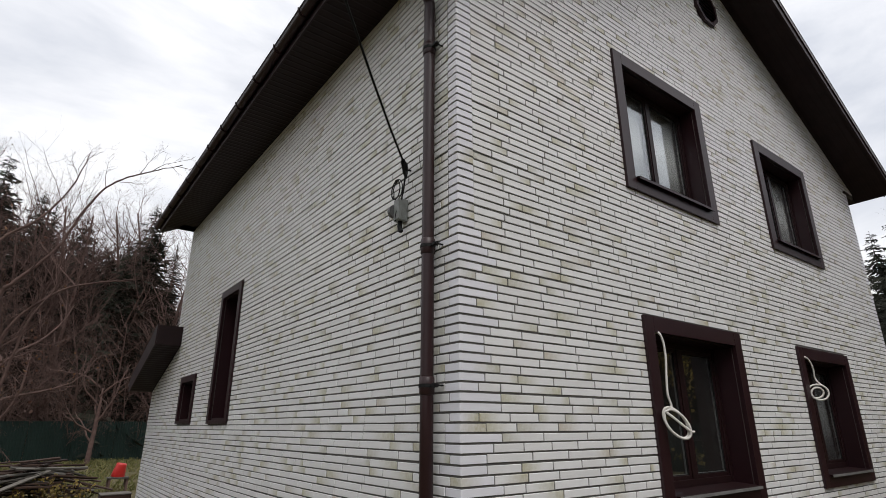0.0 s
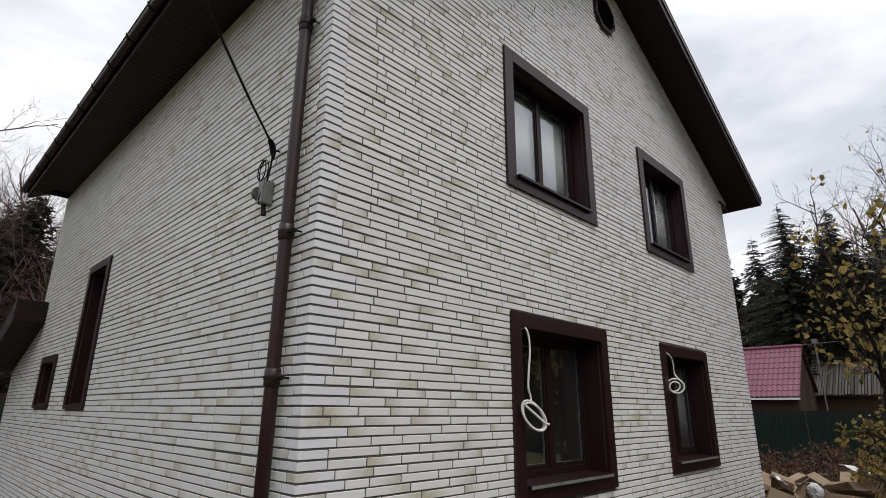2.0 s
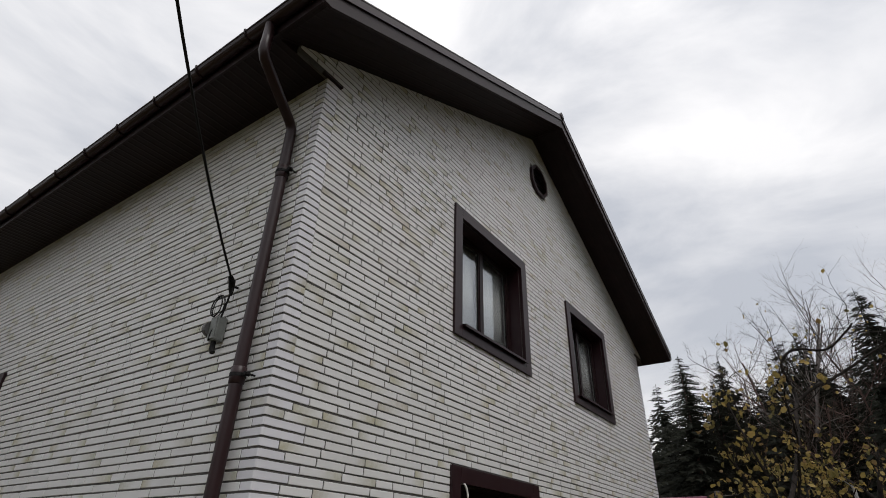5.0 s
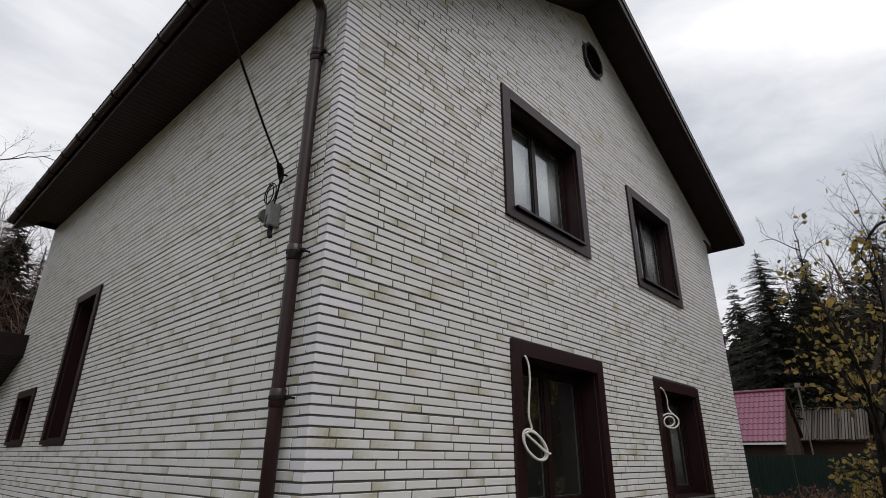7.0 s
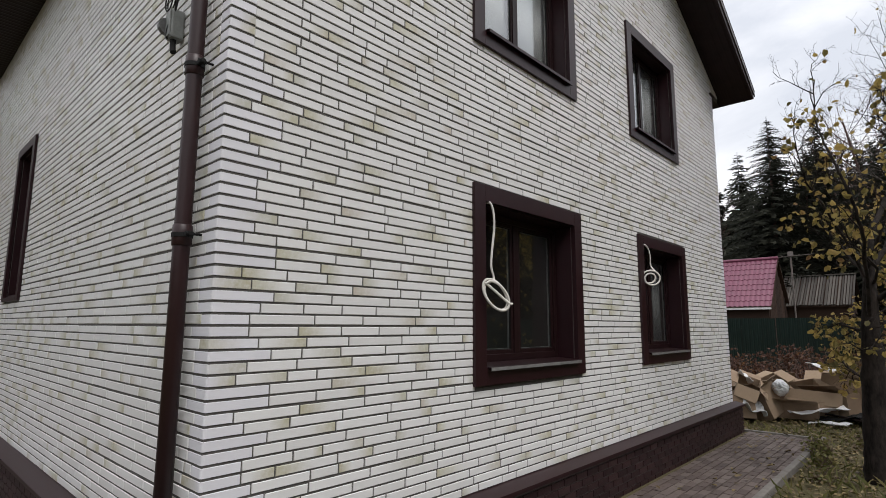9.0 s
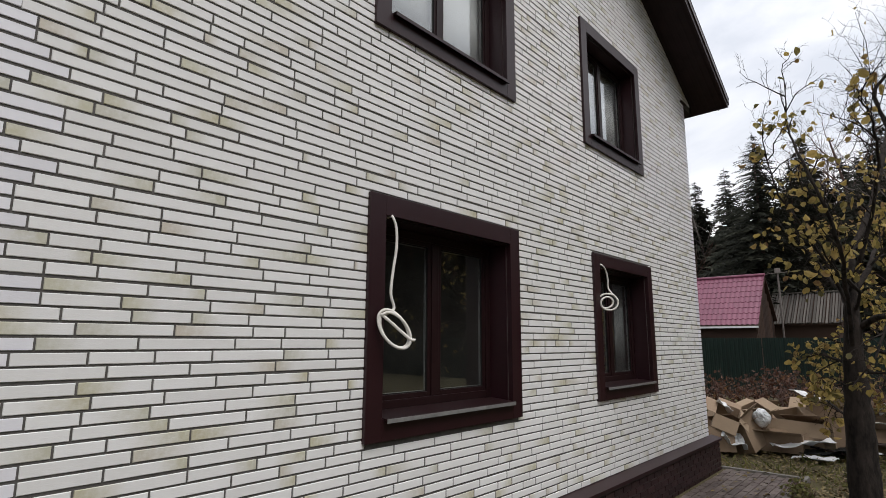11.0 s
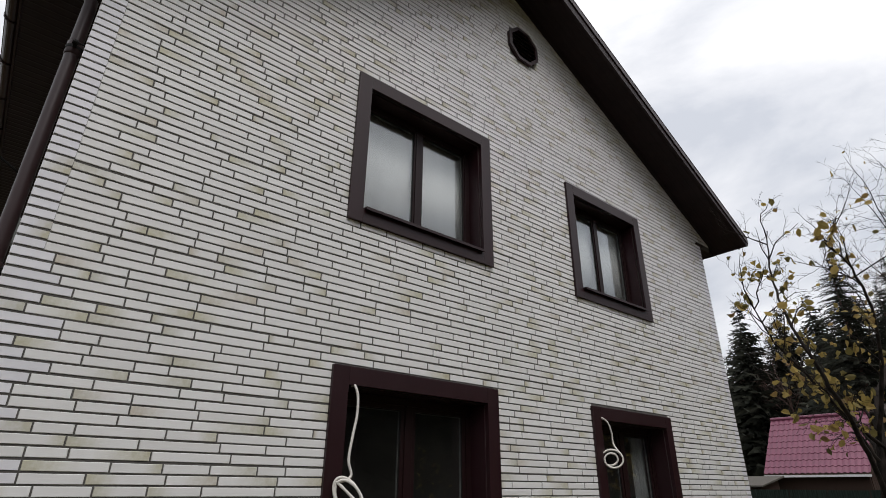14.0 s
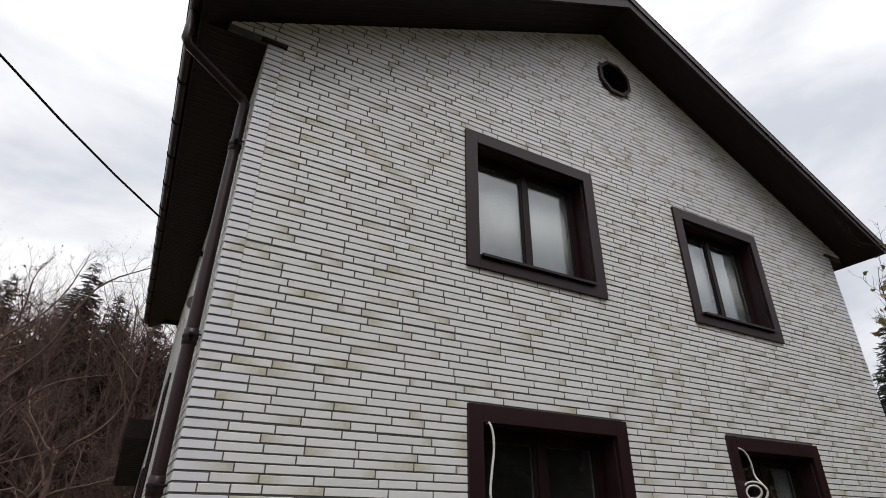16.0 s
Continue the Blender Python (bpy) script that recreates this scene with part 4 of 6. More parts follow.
scatter("bare_woods", BARE, places, M_TWIG, "leafless brown woods", "woods")
scatter("spruce_woods", SPRUCES, spr, M_NEEDLE, "dark spruce woods", "woods")
scatter("undergrowth", BUSHES, bush, M_TWIG, "bare brown undergrowth at the edge of the woods", "undergrowth")
scatter("pale_birches", BARE, [(rg.randrange(4), x, y, 0, s, rg.uniform(0, 6.28)) for x, y, s in ((3.6, 52, 1.55), (-6, 55, 1.4), (44, 3.6, 1.35), (43, 2.2, 1.4), (46, 1.0, 1.4), (45, -0.4, 1.2), (45, 2.6, 1.3), (46, 4.9, 1.2), (47, 7.6, 0.9), (45, 10.5, 0.85), (49, 12.2, 0.95), (46, 14.0, 0.8))], M_BIRCH, "pale leafless birches above the woods", "birches")


def spruce(x, y, h, w, seed, label):
    s = spruce_soup(seed, h, w, 9, 1.6)
    t = empty("spruce_tree", label, "tree", "spruces", (x, y, 0))
    bm = bmesh.new()
    tube(bm, [(0, 0, -0.1), (0, 0, h * 0.5), (0, 0, h * 0.97)], [h * 0.016, h * 0.009, 0.01], 7)
    part("trunk", bm, M_TWIG, t)
    v, f = s.arrays()
    o = new("crown", tri_mesh("crown", v, f, M_NEEDLE))
    o.parent = t


spruce(38.2, 6.85, 14.9, 4.6, 71, "tall dark spruce with drooping boughs behind the neighbour's barn")
spruce(39.6, 5.3, 13.2, 3.6, 72, "dark spruce beside a taller one")
spruce(40.5, 8.2, 11.0, 3.6, 73, "dark spruce behind the barn")
spruce(41.4, 3.0, 11.0, 3.5, 77, "dark spruce behind the shed")
spruce(-1.1, 48.2, 18.6, 3.6, 74, "tall spruce behind the rear fence")
spruce(7.9, 49.5, 17.6, 3.2, 75, "tall spruce beside the house roofline")
spruce(5.4, 48.5, 16.0, 3.2, 76, "dark spruce in the woods")

NEAR_PLAN = [(8, 0.62, 44, 0.02, 0.14, 7, 9), (7, 0.52, 48, 0.01, 0.24, 7, 6), (6, 0.52, 46, 0.02, 0.25, 5, 4), (4, 0.5, 40, 0.0, 0.22, 4, 3), (0, 0, 0, 0, 0.2, 3, 3)]


def near_tree(name, x, y, limbs, label, seed, bark, leaves=0, leaf_size=0.07, leaf_mat=None, droop=0.5, trunk=None, group="", bows=(), thin_over=99.0):
    """A garden tree. limbs: (start, direction, length, radius); trunk: points and radii; bows: bent limbs (points, first and last radius, shoots, their length)."""
    rg2, s, tips = random.Random(seed), Soup(), []
    t = empty(name, label, "tree", group, (x, y, 0))
    if trunk:
        bm = bmesh.new()
        pts = curve_pts(trunk[0], 6)
        rad = [trunk[1][min(int(i / 6), len(trunk[1]) - 1)] * (1 - (i % 6) / 6) + trunk[1][min(int(i / 6) + 1, len(trunk[1]) - 1)] * ((i % 6) / 6) for i in range(len(pts))]
        rad = [r * (1 + 0.14 * noise.noise((i * 0.9, seed, 0))) for i, r in enumerate(rad)]
        tube(bm, pts, rad, 14)
        for v in bm.verts:
            v.co += v.normal * 0.0 + Vector((noise.noise(v.co * 5), noise.noise(v.co * 5 + Vector((9, 0, 0))), 0)) * 0.016
        part("trunk", bm, bark, t, "", True)
    for st, way, ln, rd in limbs:
        grow(rg2, s, tips, Vector(st), Vector(way), ln, rd, 1, NEAR_PLAN)
    for way_pts, r0, r1, shoots, reach in bows:
        pts = curve_pts(way_pts, 6)
        n = len(pts)
        pts = [Vector(p) + Vector((noise.noise(Vector((i * 0.7, seed, 1))), noise.noise(Vector((i * 0.7, seed, 5))), noise.noise(Vector((i * 0.7, seed, 9))))) * 0.03 for i, p in enumerate(pts)]
        s.tube(pts, [(r0 + (r1 - r0) * i / (n - 1)) * (1 + 0.2 * noise.noise(Vector((i * 0.8, seed, 3)))) for i in range(n)], 9)
        tips.append((pts[n // 2:], 3))
        for k in range(shoots):
            i = min(int(n * (0.2 + 0.8 * (k + rg2.random()) / shoots)), n - 2)
            way = (pts[i + 1] - pts[i]).normalized() * 0.5 + Vector((rg2.gauss(0, 0.45), rg2.gauss(0, 0.45), rg2.uniform(0.1, 1.0)))
            grow(rg2, s, tips, pts[i], way, reach * rg2.uniform(0.5, 1.2), max(r1 * 0.5, 0.008), 2, NEAR_PLAN)
    v, f = s.arrays()
    o = new("branchwork", tri_mesh("branchwork", v, f, bark, True))
    o.parent = t
    o["kind"] = "stuff"
    if leaves:
        ls = Soup()
        hang_leaves(rg2, ls, tips, leaves, leaf_size, droop, thin_over)
        v, f = ls.arrays()
        o = new("crown", tri_mesh("crown", v, f, leaf_mat))
        o.parent = t
        o["kind"] = "stuff"
    return t


# ---- garden trees ----
near_tree("apple_tree", 9.2, 0.60,
          [((0.0, -0.1, 2.3), (-0.5, -0.5, 0.6), 1.2, 0.02), ((0.05, -0.1, 2.6), (0.1, 0.4, 0.5), 0.8, 0.018), ((0.1, -0.1, 2.5), (0.6, -0.6, 0.7), 1.6, 0.036),
           ((0.0, -0.1, 2.1), (-0.2, -0.9, 0.5), 1.7, 0.036), ((0.0, 0.0, 1.75), (0.6, 0.7, 0.2), 0.7, 0.02), ((0.0, 0, 1.5), (-0.7, 0.3, 0.15), 0.5, 0.012),
           ((0.0, 0, 1.1), (0.7, 0.5, 0.1), 0.8, 0.02), ((0.0, -0.1, 2.3), (0.9, 0.4, 0.4), 1.4, 0.03)],
          "old apple tree with a dark trunk and sparse yellow autumn leaves", 301, M_BARK, 1000, 0.085, M_LEAF, 0.6,
          ([(0, 0, -0.1), (0.02, 0, 0.5), (0.0, -0.02, 1.2), (-0.02, -0.05, 2.0), (0.05, -0.1, 2.6), (0.3, -0.14, 3.1)], [0.175, 0.145, 0.13, 0.085, 0.042, 0.02]), "apple trees",
          [([(-0.05, -0.05, 1.9), (-0.6, -0.1, 2.5), (-1.2, -0.13, 2.94), (-1.35, 0.0, 3.5), (-0.9, 0.2, 4.2), (-0.65, 0.2, 4.8)], 0.026, 0.005, 17, 0.5),
           ([(0.0, -0.08, 2.3), (-0.4, 0.15, 3.0), (-0.8, 0.35, 3.5), (-1.1, 0.4, 3.9)], 0.020, 0.005, 14, 0.55),
           ([(0.0, -0.08, 2.5), (-0.3, -0.4, 3.4), (-0.8, -0.5, 4.0), (-1.2, -0.4, 4.3)], 0.024, 0.005, 16, 0.65),
           ([(0.25, -0.14, 3.0), (0.9, -0.35, 3.7), (1.6, -0.5, 4.5), (2.0, -0.55, 4.9), (2.05, -0.47, 5.45), (2.1, -0.74, 5.72), (2.2, -1.25, 5.68), (2.3, -1.75, 6.1)], 0.034, 0.018, 20, 1.1),
           ([(1.9, -0.55, 4.75), (2.1, -0.85, 5.0), (2.3, -1.25, 5.2), (2.6, -1.85, 5.6), (2.9, -2.6, 6.0)], 0.032, 0.018, 20, 1.2)], 4.5)
near_tree("apple_tree", 12.6, -0.6,
          [((0, 0, 1.5), (0.0, 1.0, 0.5), 1.9, 0.05), ((0, 0.0, 2.2), (0.1, 0.9, 0.6), 2.1, 0.05), ((0, 0.0, 2.5), (-0.6, 0.5, 0.5), 2.0, 0.045),
           ((0, 0.0, 2.8), (0.5, -0.5, 0.7), 2.6, 0.05), ((0, -0.1, 3.2), (0.0, 0.6, 0.9), 2.0, 0.045), ((0, 0, 2.0), (-0.3, -0.9, 0.7), 2.6, 0.05),
           ((0, 0.05, 1.3), (0.4, 1.0, 0.3), 1.9, 0.04), ((0, -0.2, 3.6), (0.2, -0.6, 0.7), 2.0, 0.03), ((0, -0.1, 3.0), (-0.2, -0.8, 0.9), 2.4, 0.045), ((0, 0, 1.0), (0.5, 0.9, 0.15), 1.7, 0.035), ((0, 0.0, 2.7), (-0.9, 0.0, 0.6), 2.0, 0.045)],
          "gnarled lichened apple tree with yellowing leaves", 302, M_BARK, 2300, 0.082, M_LEAF, 0.5,
          ([(0, 0, -0.1), (-0.05, 0.03, 0.8), (0.06, 0.0, 1.6), (-0.04, 0.05, 2.4), (0.02, -0.05, 3.1), (-0.05, -0.3, 4.1)], [0.13, 0.11, 0.10, 0.085, 0.06, 0.012]), "apple trees", (), 4.3)
near_tree("apple_tree", 14.6, -1.6,
          [((0, 0, 1.2), (-0.5, 0.9, 0.7), 2.8, 0.06), ((0, 0, 1.7), (0.1, 0.9, 0.9), 2.6, 0.055), ((0, 0, 2.0), (-0.7, -0.2, 1.0), 2.6, 0.055), ((0, 0, 2.2), (0.2, 0.3, 1.3), 2.6, 0.05)],
          "overgrown apple tree with thinning yellow crown", 303, M_BARK, 1100, 0.095, M_LEAF, 0.5,
          ([(0, 0, -0.1), (0.05, 0.02, 0.8), (0, 0.03, 1.6), (0, 0.05, 2.4)], [0.12, 0.10, 0.085, 0.04]), "apple trees", (), 4.3)
near_tree("bare_tree", -1.9, 12.8,
          [((0.0, 0, 3.0), (0.7, 0.2, 0.6), 1.8, 0.03), ((0.0, 0, 3.6), (-0.7, -0.1, 0.9), 2.4, 0.04), ((0.0, 0, 2.3), (0.9, 0.3, 0.5), 1.8, 0.026), ((0.0, 0, 2.0), (0.8, 0.6, 0.7), 2.0, 0.03)],
          "spreading leafless old garden tree with long bare limbs", 311, M_TWIG, 0, 0.07, None, 0.5,
          ([(0, 0, -0.1), (0.03, 0.02, 0.8), (0.0, 0, 1.8), (0.05, 0, 2.8), (0.1, 0, 3.6), (0.05, 0, 4.6)], [0.16, 0.14, 0.12, 0.10, 0.08, 0.03]), "bare garden trees",
          [([(0.05, 0, 2.8)] + [(0.84, -0.1, 3.59), (0.98, -0.22, 4.36), (1.18, -0.34, 4.63), (1.68, -0.46, 5.35), (1.92, -0.58, 6.06), (2.3, -0.7, 6.77), (2.86, -0.82, 7.15), (3.54, -0.94, 7.5)], 0.05, 0.007, 13, 0.75),
           ([(0.1, 0, 3.4)] + [(0.5, -0.1, 4.7), (0.77, -0.22, 5.37), (1.3, -0.34, 5.92), (1.67, -0.46, 6.65), (1.85, -0.58, 7.44)], 0.042, 0.006, 10, 0.7),
           ([(0.0, 0, 2.2)] + [(1.04, -0.1, 2.62), (1.21, -0.22, 3.74), (1.9, -0.34, 4.54), (2.72, -0.46, 4.82), (3.12, -0.58, 4.89)], 0.042, 0.007, 12, 0.8),
           ([(0.0, 0, 1.8)] + [(1.17, -0.1, 2.04), (1.33, -0.22, 2.87), (1.49, -0.34, 3.88), (1.78, -0.46, 4.56), (1.7, -0.58, 5.08)], 0.04, 0.006, 11, 0.8)])
near_tree("bare_tree", -3.6, 17.5,
          [((0, 0, 1.4 + 0.62 * i), (0.5 + 0.6 * math.cos(i * 2.1), math.sin(i * 2.1), 0.9), 2.9, 0.042) for i in range(9)],
          "leafless tree with a thicket of brown twigs", 315, M_TWIG, 900, 0.10, M_RUST, 0.6,
          ([(0, 0, -0.1), (0.05, 0.02, 1.8), (0.1, 0, 4.0), (0.1, 0, 6.8)], [0.15, 0.13, 0.1, 0.03]), "bare garden trees")
near_tree("bare_tree", -3.0, 21.5,
          [((0, 0, 1.0 + 0.75 * i), (0.3 + 0.7 * math.cos(i * 2.4), math.sin(i * 2.4), 0.85), 3.3, 0.045) for i in range(10)],
          "tangled leafless tree with brown drooping twigs", 316, M_TWIG, 300, 0.10, M_RUST, 0.6,
          ([(0, 0, -0.1), (0.05, 0.02, 2.0), (0.1, 0, 4.6), (0.1, 0, 8.2)], [0.16, 0.14, 0.1, 0.03]), "bare garden trees")
near_tree("bare_tree", -1.6, 33.0,
          [((0, 0, 1.5 + 0.5 * i), (math.cos(i * 2.1), math.sin(i * 2.1), 0.9), 4.6, 0.08) for i in range(8)],
          "tangled leafless tree with a few rusty leaves", 312, M_TWIG, 500, 0.11, M_RUST, 0.6,
          ([(0, 0, -0.1), (0.05, 0.02, 1.5), (0.1, 0, 3.2), (0.1, 0, 5.2)], [0.2, 0.17, 0.13, 0.05]), "bare garden trees")
near_tree("bare_tree", 3.2, 38.0,
          [((0, 0, 1.2 + 0.5 * i), (math.cos(i * 2.3 + 1), math.sin(i * 2.3 + 1), 1.0), 3.8, 0.06) for i in range(7)],
          "leafless fruit tree before the rear fence", 313, M_TWIG, 0, 0.07, None, 0.5,
          ([(0, 0, -0.1), (0.05, 0.02, 1.2), (0.1, 0, 2.6), (0.1, 0, 4.2)], [0.14, 0.12, 0.1, 0.04]), "bare garden trees")
near_tree("bare_tree", -7.5, 28.0,
          [((0, 0, 1.2 + 0.5 * i), (math.cos(i * 2.3 + 2), math.sin(i * 2.3 + 2), 1.0), 4.8, 0.07) for i in range(8)],
          "leafless tree with withered rust-brown leaves", 314, M_TWIG, 900, 0.12, M_RUST, 0.6,
          ([(0, 0, -0.1), (0.05, 0.02, 1.2), (0.1, 0, 3.0), (0.1, 0, 5.2)], [0.18, 0.15, 0.12, 0.05]), "bare garden trees")


# ---- shrubs ----
def shrub(x, y, h, seed, leaves, mat, label, size=0.07):
    s, tips = bare_tree_soup(seed, h, BUSH_PLAN, radius=0.014, fork=6)
    t = empty("shrub", label, "shrub", "garden shrubs", (x, y, 0))
    v, f = s.arrays()
    o = new("stemwork", tri_mesh("stemwork", v, f, M_TWIG))
    o.parent = t
    o["kind"] = "stuff"
    ls = Soup()
    hang_leaves(random.Random(seed), ls, tips, leaves, size, 0.5)
    v, f = ls.arrays()
    o = new("foliage", tri_mesh("foliage", v, f, mat))
    o.parent = t
    o["kind"] = "stuff"


for i, (x, y, h) in enumerate(((16.6, 4.6, 1.0), (17.2, 3.7, 1.05), (17.4, 2.8, 1.1), (17.8, 1.7, 1.05), (18.4, 4.4, 1.1), (19.6, 3.2, 1.15), (19.8, 1.6, 1.1), (18.4, 0.5, 1.1))):
    shrub(x, y, h, 400 + i, 520, M_RUST, "low shrub with rust-red withered leaves behind the scrap heap", 0.085)
for i, (x, y, h) in enumerate(((15.6, -1.3, 2.0), (16.8, -0.9, 1.8), (17.6, -1.7, 2.3), (18.8, -1.0, 2.1), (19.8, -2.2, 2.4), (20.6, -0.8, 2.0), (21.8, -1.8, 2.4), (22.4, -0.4, 2.2))):
    shrub(x, y, h, 440 + i, 130, M_RUST, "tall twiggy brown shrub with a few withered leaves", 0.07)
shrub(9.7, 1.15, 0.22, 420, 200, M_GRASS, "small leafy plant beside the paving kerb", 0.06)
shrub(8.7, 1.1, 0.18, 421, 140, M_GRASS, "small leafy plant beside the paving kerb", 0.05)
shrub(10.3, 1.2, 0.36, 423, 330, M_GRASS, "bushy green weed beside the paving kerb", 0.055)
shrub(11.2, 0.9, 0.22, 422, 160, M_GRASS, "small leafy plant beside the paving kerb", 0.05)


# ---- fences ----
def fence(x0, y0, x1, y1, h, label):
    d = Vector((x1 - x0, y1 - y0, 0))
    n = int(d.length / 1.15)
    a = math.atan2(d.y, d.x)
    t = empty("fence", label, "fence", "", (x0, y0, 0))
    t.rotation_euler = (0, 0, a)
    prof = []
    u = 0.0
    while u < 1.149:
        prof += [(u, 0.0), (u + 0.055, 0.0), (u + 0.075, 0.02), (u + 0.115, 0.02)]
        u += 0.1437
    prof = [(q, v) for q, v in prof if q <= 1.15]
    bm = bmesh.new()
    cols = [[bm.verts.new((q, v - w, z)) for z in (0.04, h) for w in (0, 0.003)] for q, v in prof]
    for c0, c1 in zip(cols, cols[1:]):
        bm.faces.new((c0[0], c1[0], c1[2], c0[2]))
        bm.faces.new((c0[1], c0[3], c1[3], c1[1]))
        bm.faces.new((c0[2], c1[2], c1[3], c0[3]))
    first = part("fence_sheet", bm, M_FENCE, t)
    me = first.data
    bm = bmesh.new()
    box(bm, -0.03, 0.03, 0.03, 0.09, -0.2, h - 0.05, 0.004)
    post = part("post", bm, M_FENCE, t)
    for i in range(1, n):
        o = new("fence_sheet", me)
        o.parent = t
        o.location = (1.15 * i, 0.002 * (i % 2), 0.006 * math.sin(i * 2.3))
        if i % 2 == 0:
            o = new("post", post.data)
            o.parent = t
            o.location = (1.15 * i, 0, 0)
    for z in (0.5, h - 0.35):
        bm = bmesh.new()
        box(bm, 0, n * 1.15, 0.022, 0.05, z, z + 0.04)
        part("rail", bm, M_FENCE, t)


fence(24.0, 24.0, 24.0, -26.0, 2.12, "dark green corrugated metal fence beside the neighbours")
fence(-40.0, 42.0, 24.0, 42.0, 2.35, "dark green corrugated metal fence before the woods")


# ---- neighbours ----

def street_lamp(x, y, h):
    t = empty("street_lamp", "pale concrete street lamp post behind the neighbours' fence", "street lamp", "", (x, y, 0))
    bm = bmesh.new()
    tube(bm, [(0, 0, -0.3), (0, 0, h * 0.5), (0, 0, h)], [0.13, 0.11, 0.085], 8)
    part("pole", bm, M_POLE, t)
    bm = bmesh.new()
    tube(bm, curve_pts([(0, 0, h - 0.5), (-0.15, 0.1, h - 0.1), (-0.7, 0.35, h + 0.12)], 5), 0.028, 6)
    part("arm", bm, M_POLE, t)
    bm = bmesh.new()
    prism(bm, [(-0.11, 0), (0.11, 0), (0.08, 0.09), (-0.08, 0.09)], -0.26, 0.26)
    bmesh.ops.transform(bm, matrix=Matrix.Translation((-0.85, 0.43, h + 0.08)) @ Matrix.Rotation(radians(63), 4, 'Z'), verts=bm.verts)
    part("lamp_head", bm, M_FENCE_GREY, t, "grey lamp head")


M_POLE = mottled("weathered_concrete_post", (0.26, 0.255, 0.245), (0.38, 0.375, 0.36), 2, 0.9, 0, 30, 0.3)
M_FENCE_GREY = mottled("grey_lamp_housing", (0.16, 0.165, 0.17), (0.22, 0.22, 0.225), 3, 0.5, 0, 20, 0.1)
street_lamp(37.6, -0.62, 6.2)

def barn():
    t = empty("barn", "brown plank barn with a raspberry-red metal tile roof", "barn", "", (32.2, 7.7, 0))
    y0, y1, xr, zr, xe, ze = 5.75, 9.75, 0.0, 5.22, -2.25, 2.72
    y0, y1 = y0 - 7.7, y1 - 7.7
    bm = bmesh.new()
    prism(bm, [(-2.0, 0), (2.0, 0), (2.0, ze + 0.1), (0, zr - 0.2), (-2.0, ze + 0.1)], y0 + 0.15, y1 - 0.15)
    part("wall", bm, M_PLANK, t, "brown plank walls")
    ln = math.hypot(xe, zr - ze)
    steps, waves = 9, 18
    for s in (-1, 1):
        bm = bmesh.new()
        grid = []
        for i in range(steps):
            for e in (0.0, 0.999):
                q = (i + e) / steps
                lift = 0.035 * e
                row = []
                for k in range(waves * 4 + 1):
                    y = y0 + (y1 - y0) * k / (waves * 4)
                    w = 0.022 * math.cos(2 * math.pi * k / 4)
                    row.append(bm.verts.new((s * (-xe) * q, y, zr + (ze - zr) * q + lift + w + 0.03)))
                grid.append(row)
        for a, b in zip(grid, grid[1:]):
            for k in range(len(a) - 1):
                bm.faces.new((a[k], a[k + 1], b[k + 1], b[k]))
        part("roof", bm, M_PINK, t, "raspberry-red pressed metal roof tiles")
        bm = bmesh.new()
        prism(bm, [(0, zr), (s * 2.25, ze), (s * 2.25, ze - 0.10), (0, zr - 0.10)], y0 - 0.02, y1 + 0.02)
        part("roof_deck", bm, M_PLANK, t)
        bm = bmesh.new()
        box(bm, *sorted((s * 2.251, s * 2.30)), y0, y1, ze - 0.10, ze - 0.01)
        part("eave_board", bm, M_FOAM, t, "pale eave board")
    bm = bmesh.new()
    tube(bm, [(0, y0 - 0.02, zr + 0.05), (0, y1 + 0.02, zr + 0.05)], 0.09, 8)
    part("ridge_cap", bm, M_PINK, t)
    for i in range(14):
        bm = bmesh.new()
        x = -1.9 + 0.29 * i
        top = zr - 0.2 - (zr - ze - 0.1) / 2.0 * abs(x + 0.13)
        box(bm, x, x + 0.27, y0 + 0.12, y0 + 0.145, 0, top)
        part("plank", bm, M_PLANK, t)


barn()


def shed():
    t = empty("shed", "old shed roofed with weathered grey boards", "shed", "", (36.0, 4.6, 0))
    bm = bmesh.new()
    prism(bm, [(-1.8, 0), (1.8, 0), (1.8, 3.0), (0.0, 4.35), (-1.8, 2.9)], -1.35, 1.35)
    part("wall", bm, M_PLANK, t)
    rr = random.Random(8)
    y = -1.6
    while y < 1.55:
        w = rr.uniform(0.07, 0.11)
        bm = bmesh.new()
        dz = rr.uniform(-0.03, 0.03)
        prism(bm, [(0.1, 4.56 + dz), (-2.1 - rr.uniform(0, 0.12), 2.92 + dz), (-2.1, 2.88 + dz), (0.1, 4.52 + dz)], y, y + w)
        part("roof_board", bm, M_SLAT, t)
        y += w + rr.uniform(0.025, 0.055)
    bm = bmesh.new()
    prism(bm, [(0.1, 4.50), (2.1, 2.9), (2.1, 2.84), (0.1, 4.44)], -1.6, 1.6)
    prism(bm, [(0.1, 4.48), (-2.0, 2.86), (-2.0, 2.80), (0.1, 4.40)], -1.55, 1.55)
    part("roof_deck", bm, M_PLANK, t)
    bm = bmesh.new()
    box(bm, 0.0, 0.2, -1.62, 1.6, 4.57, 4.63, 0.01)
    part("ridge_board", bm, M_GREYWOOD, t, "pale ridge board")


shed()


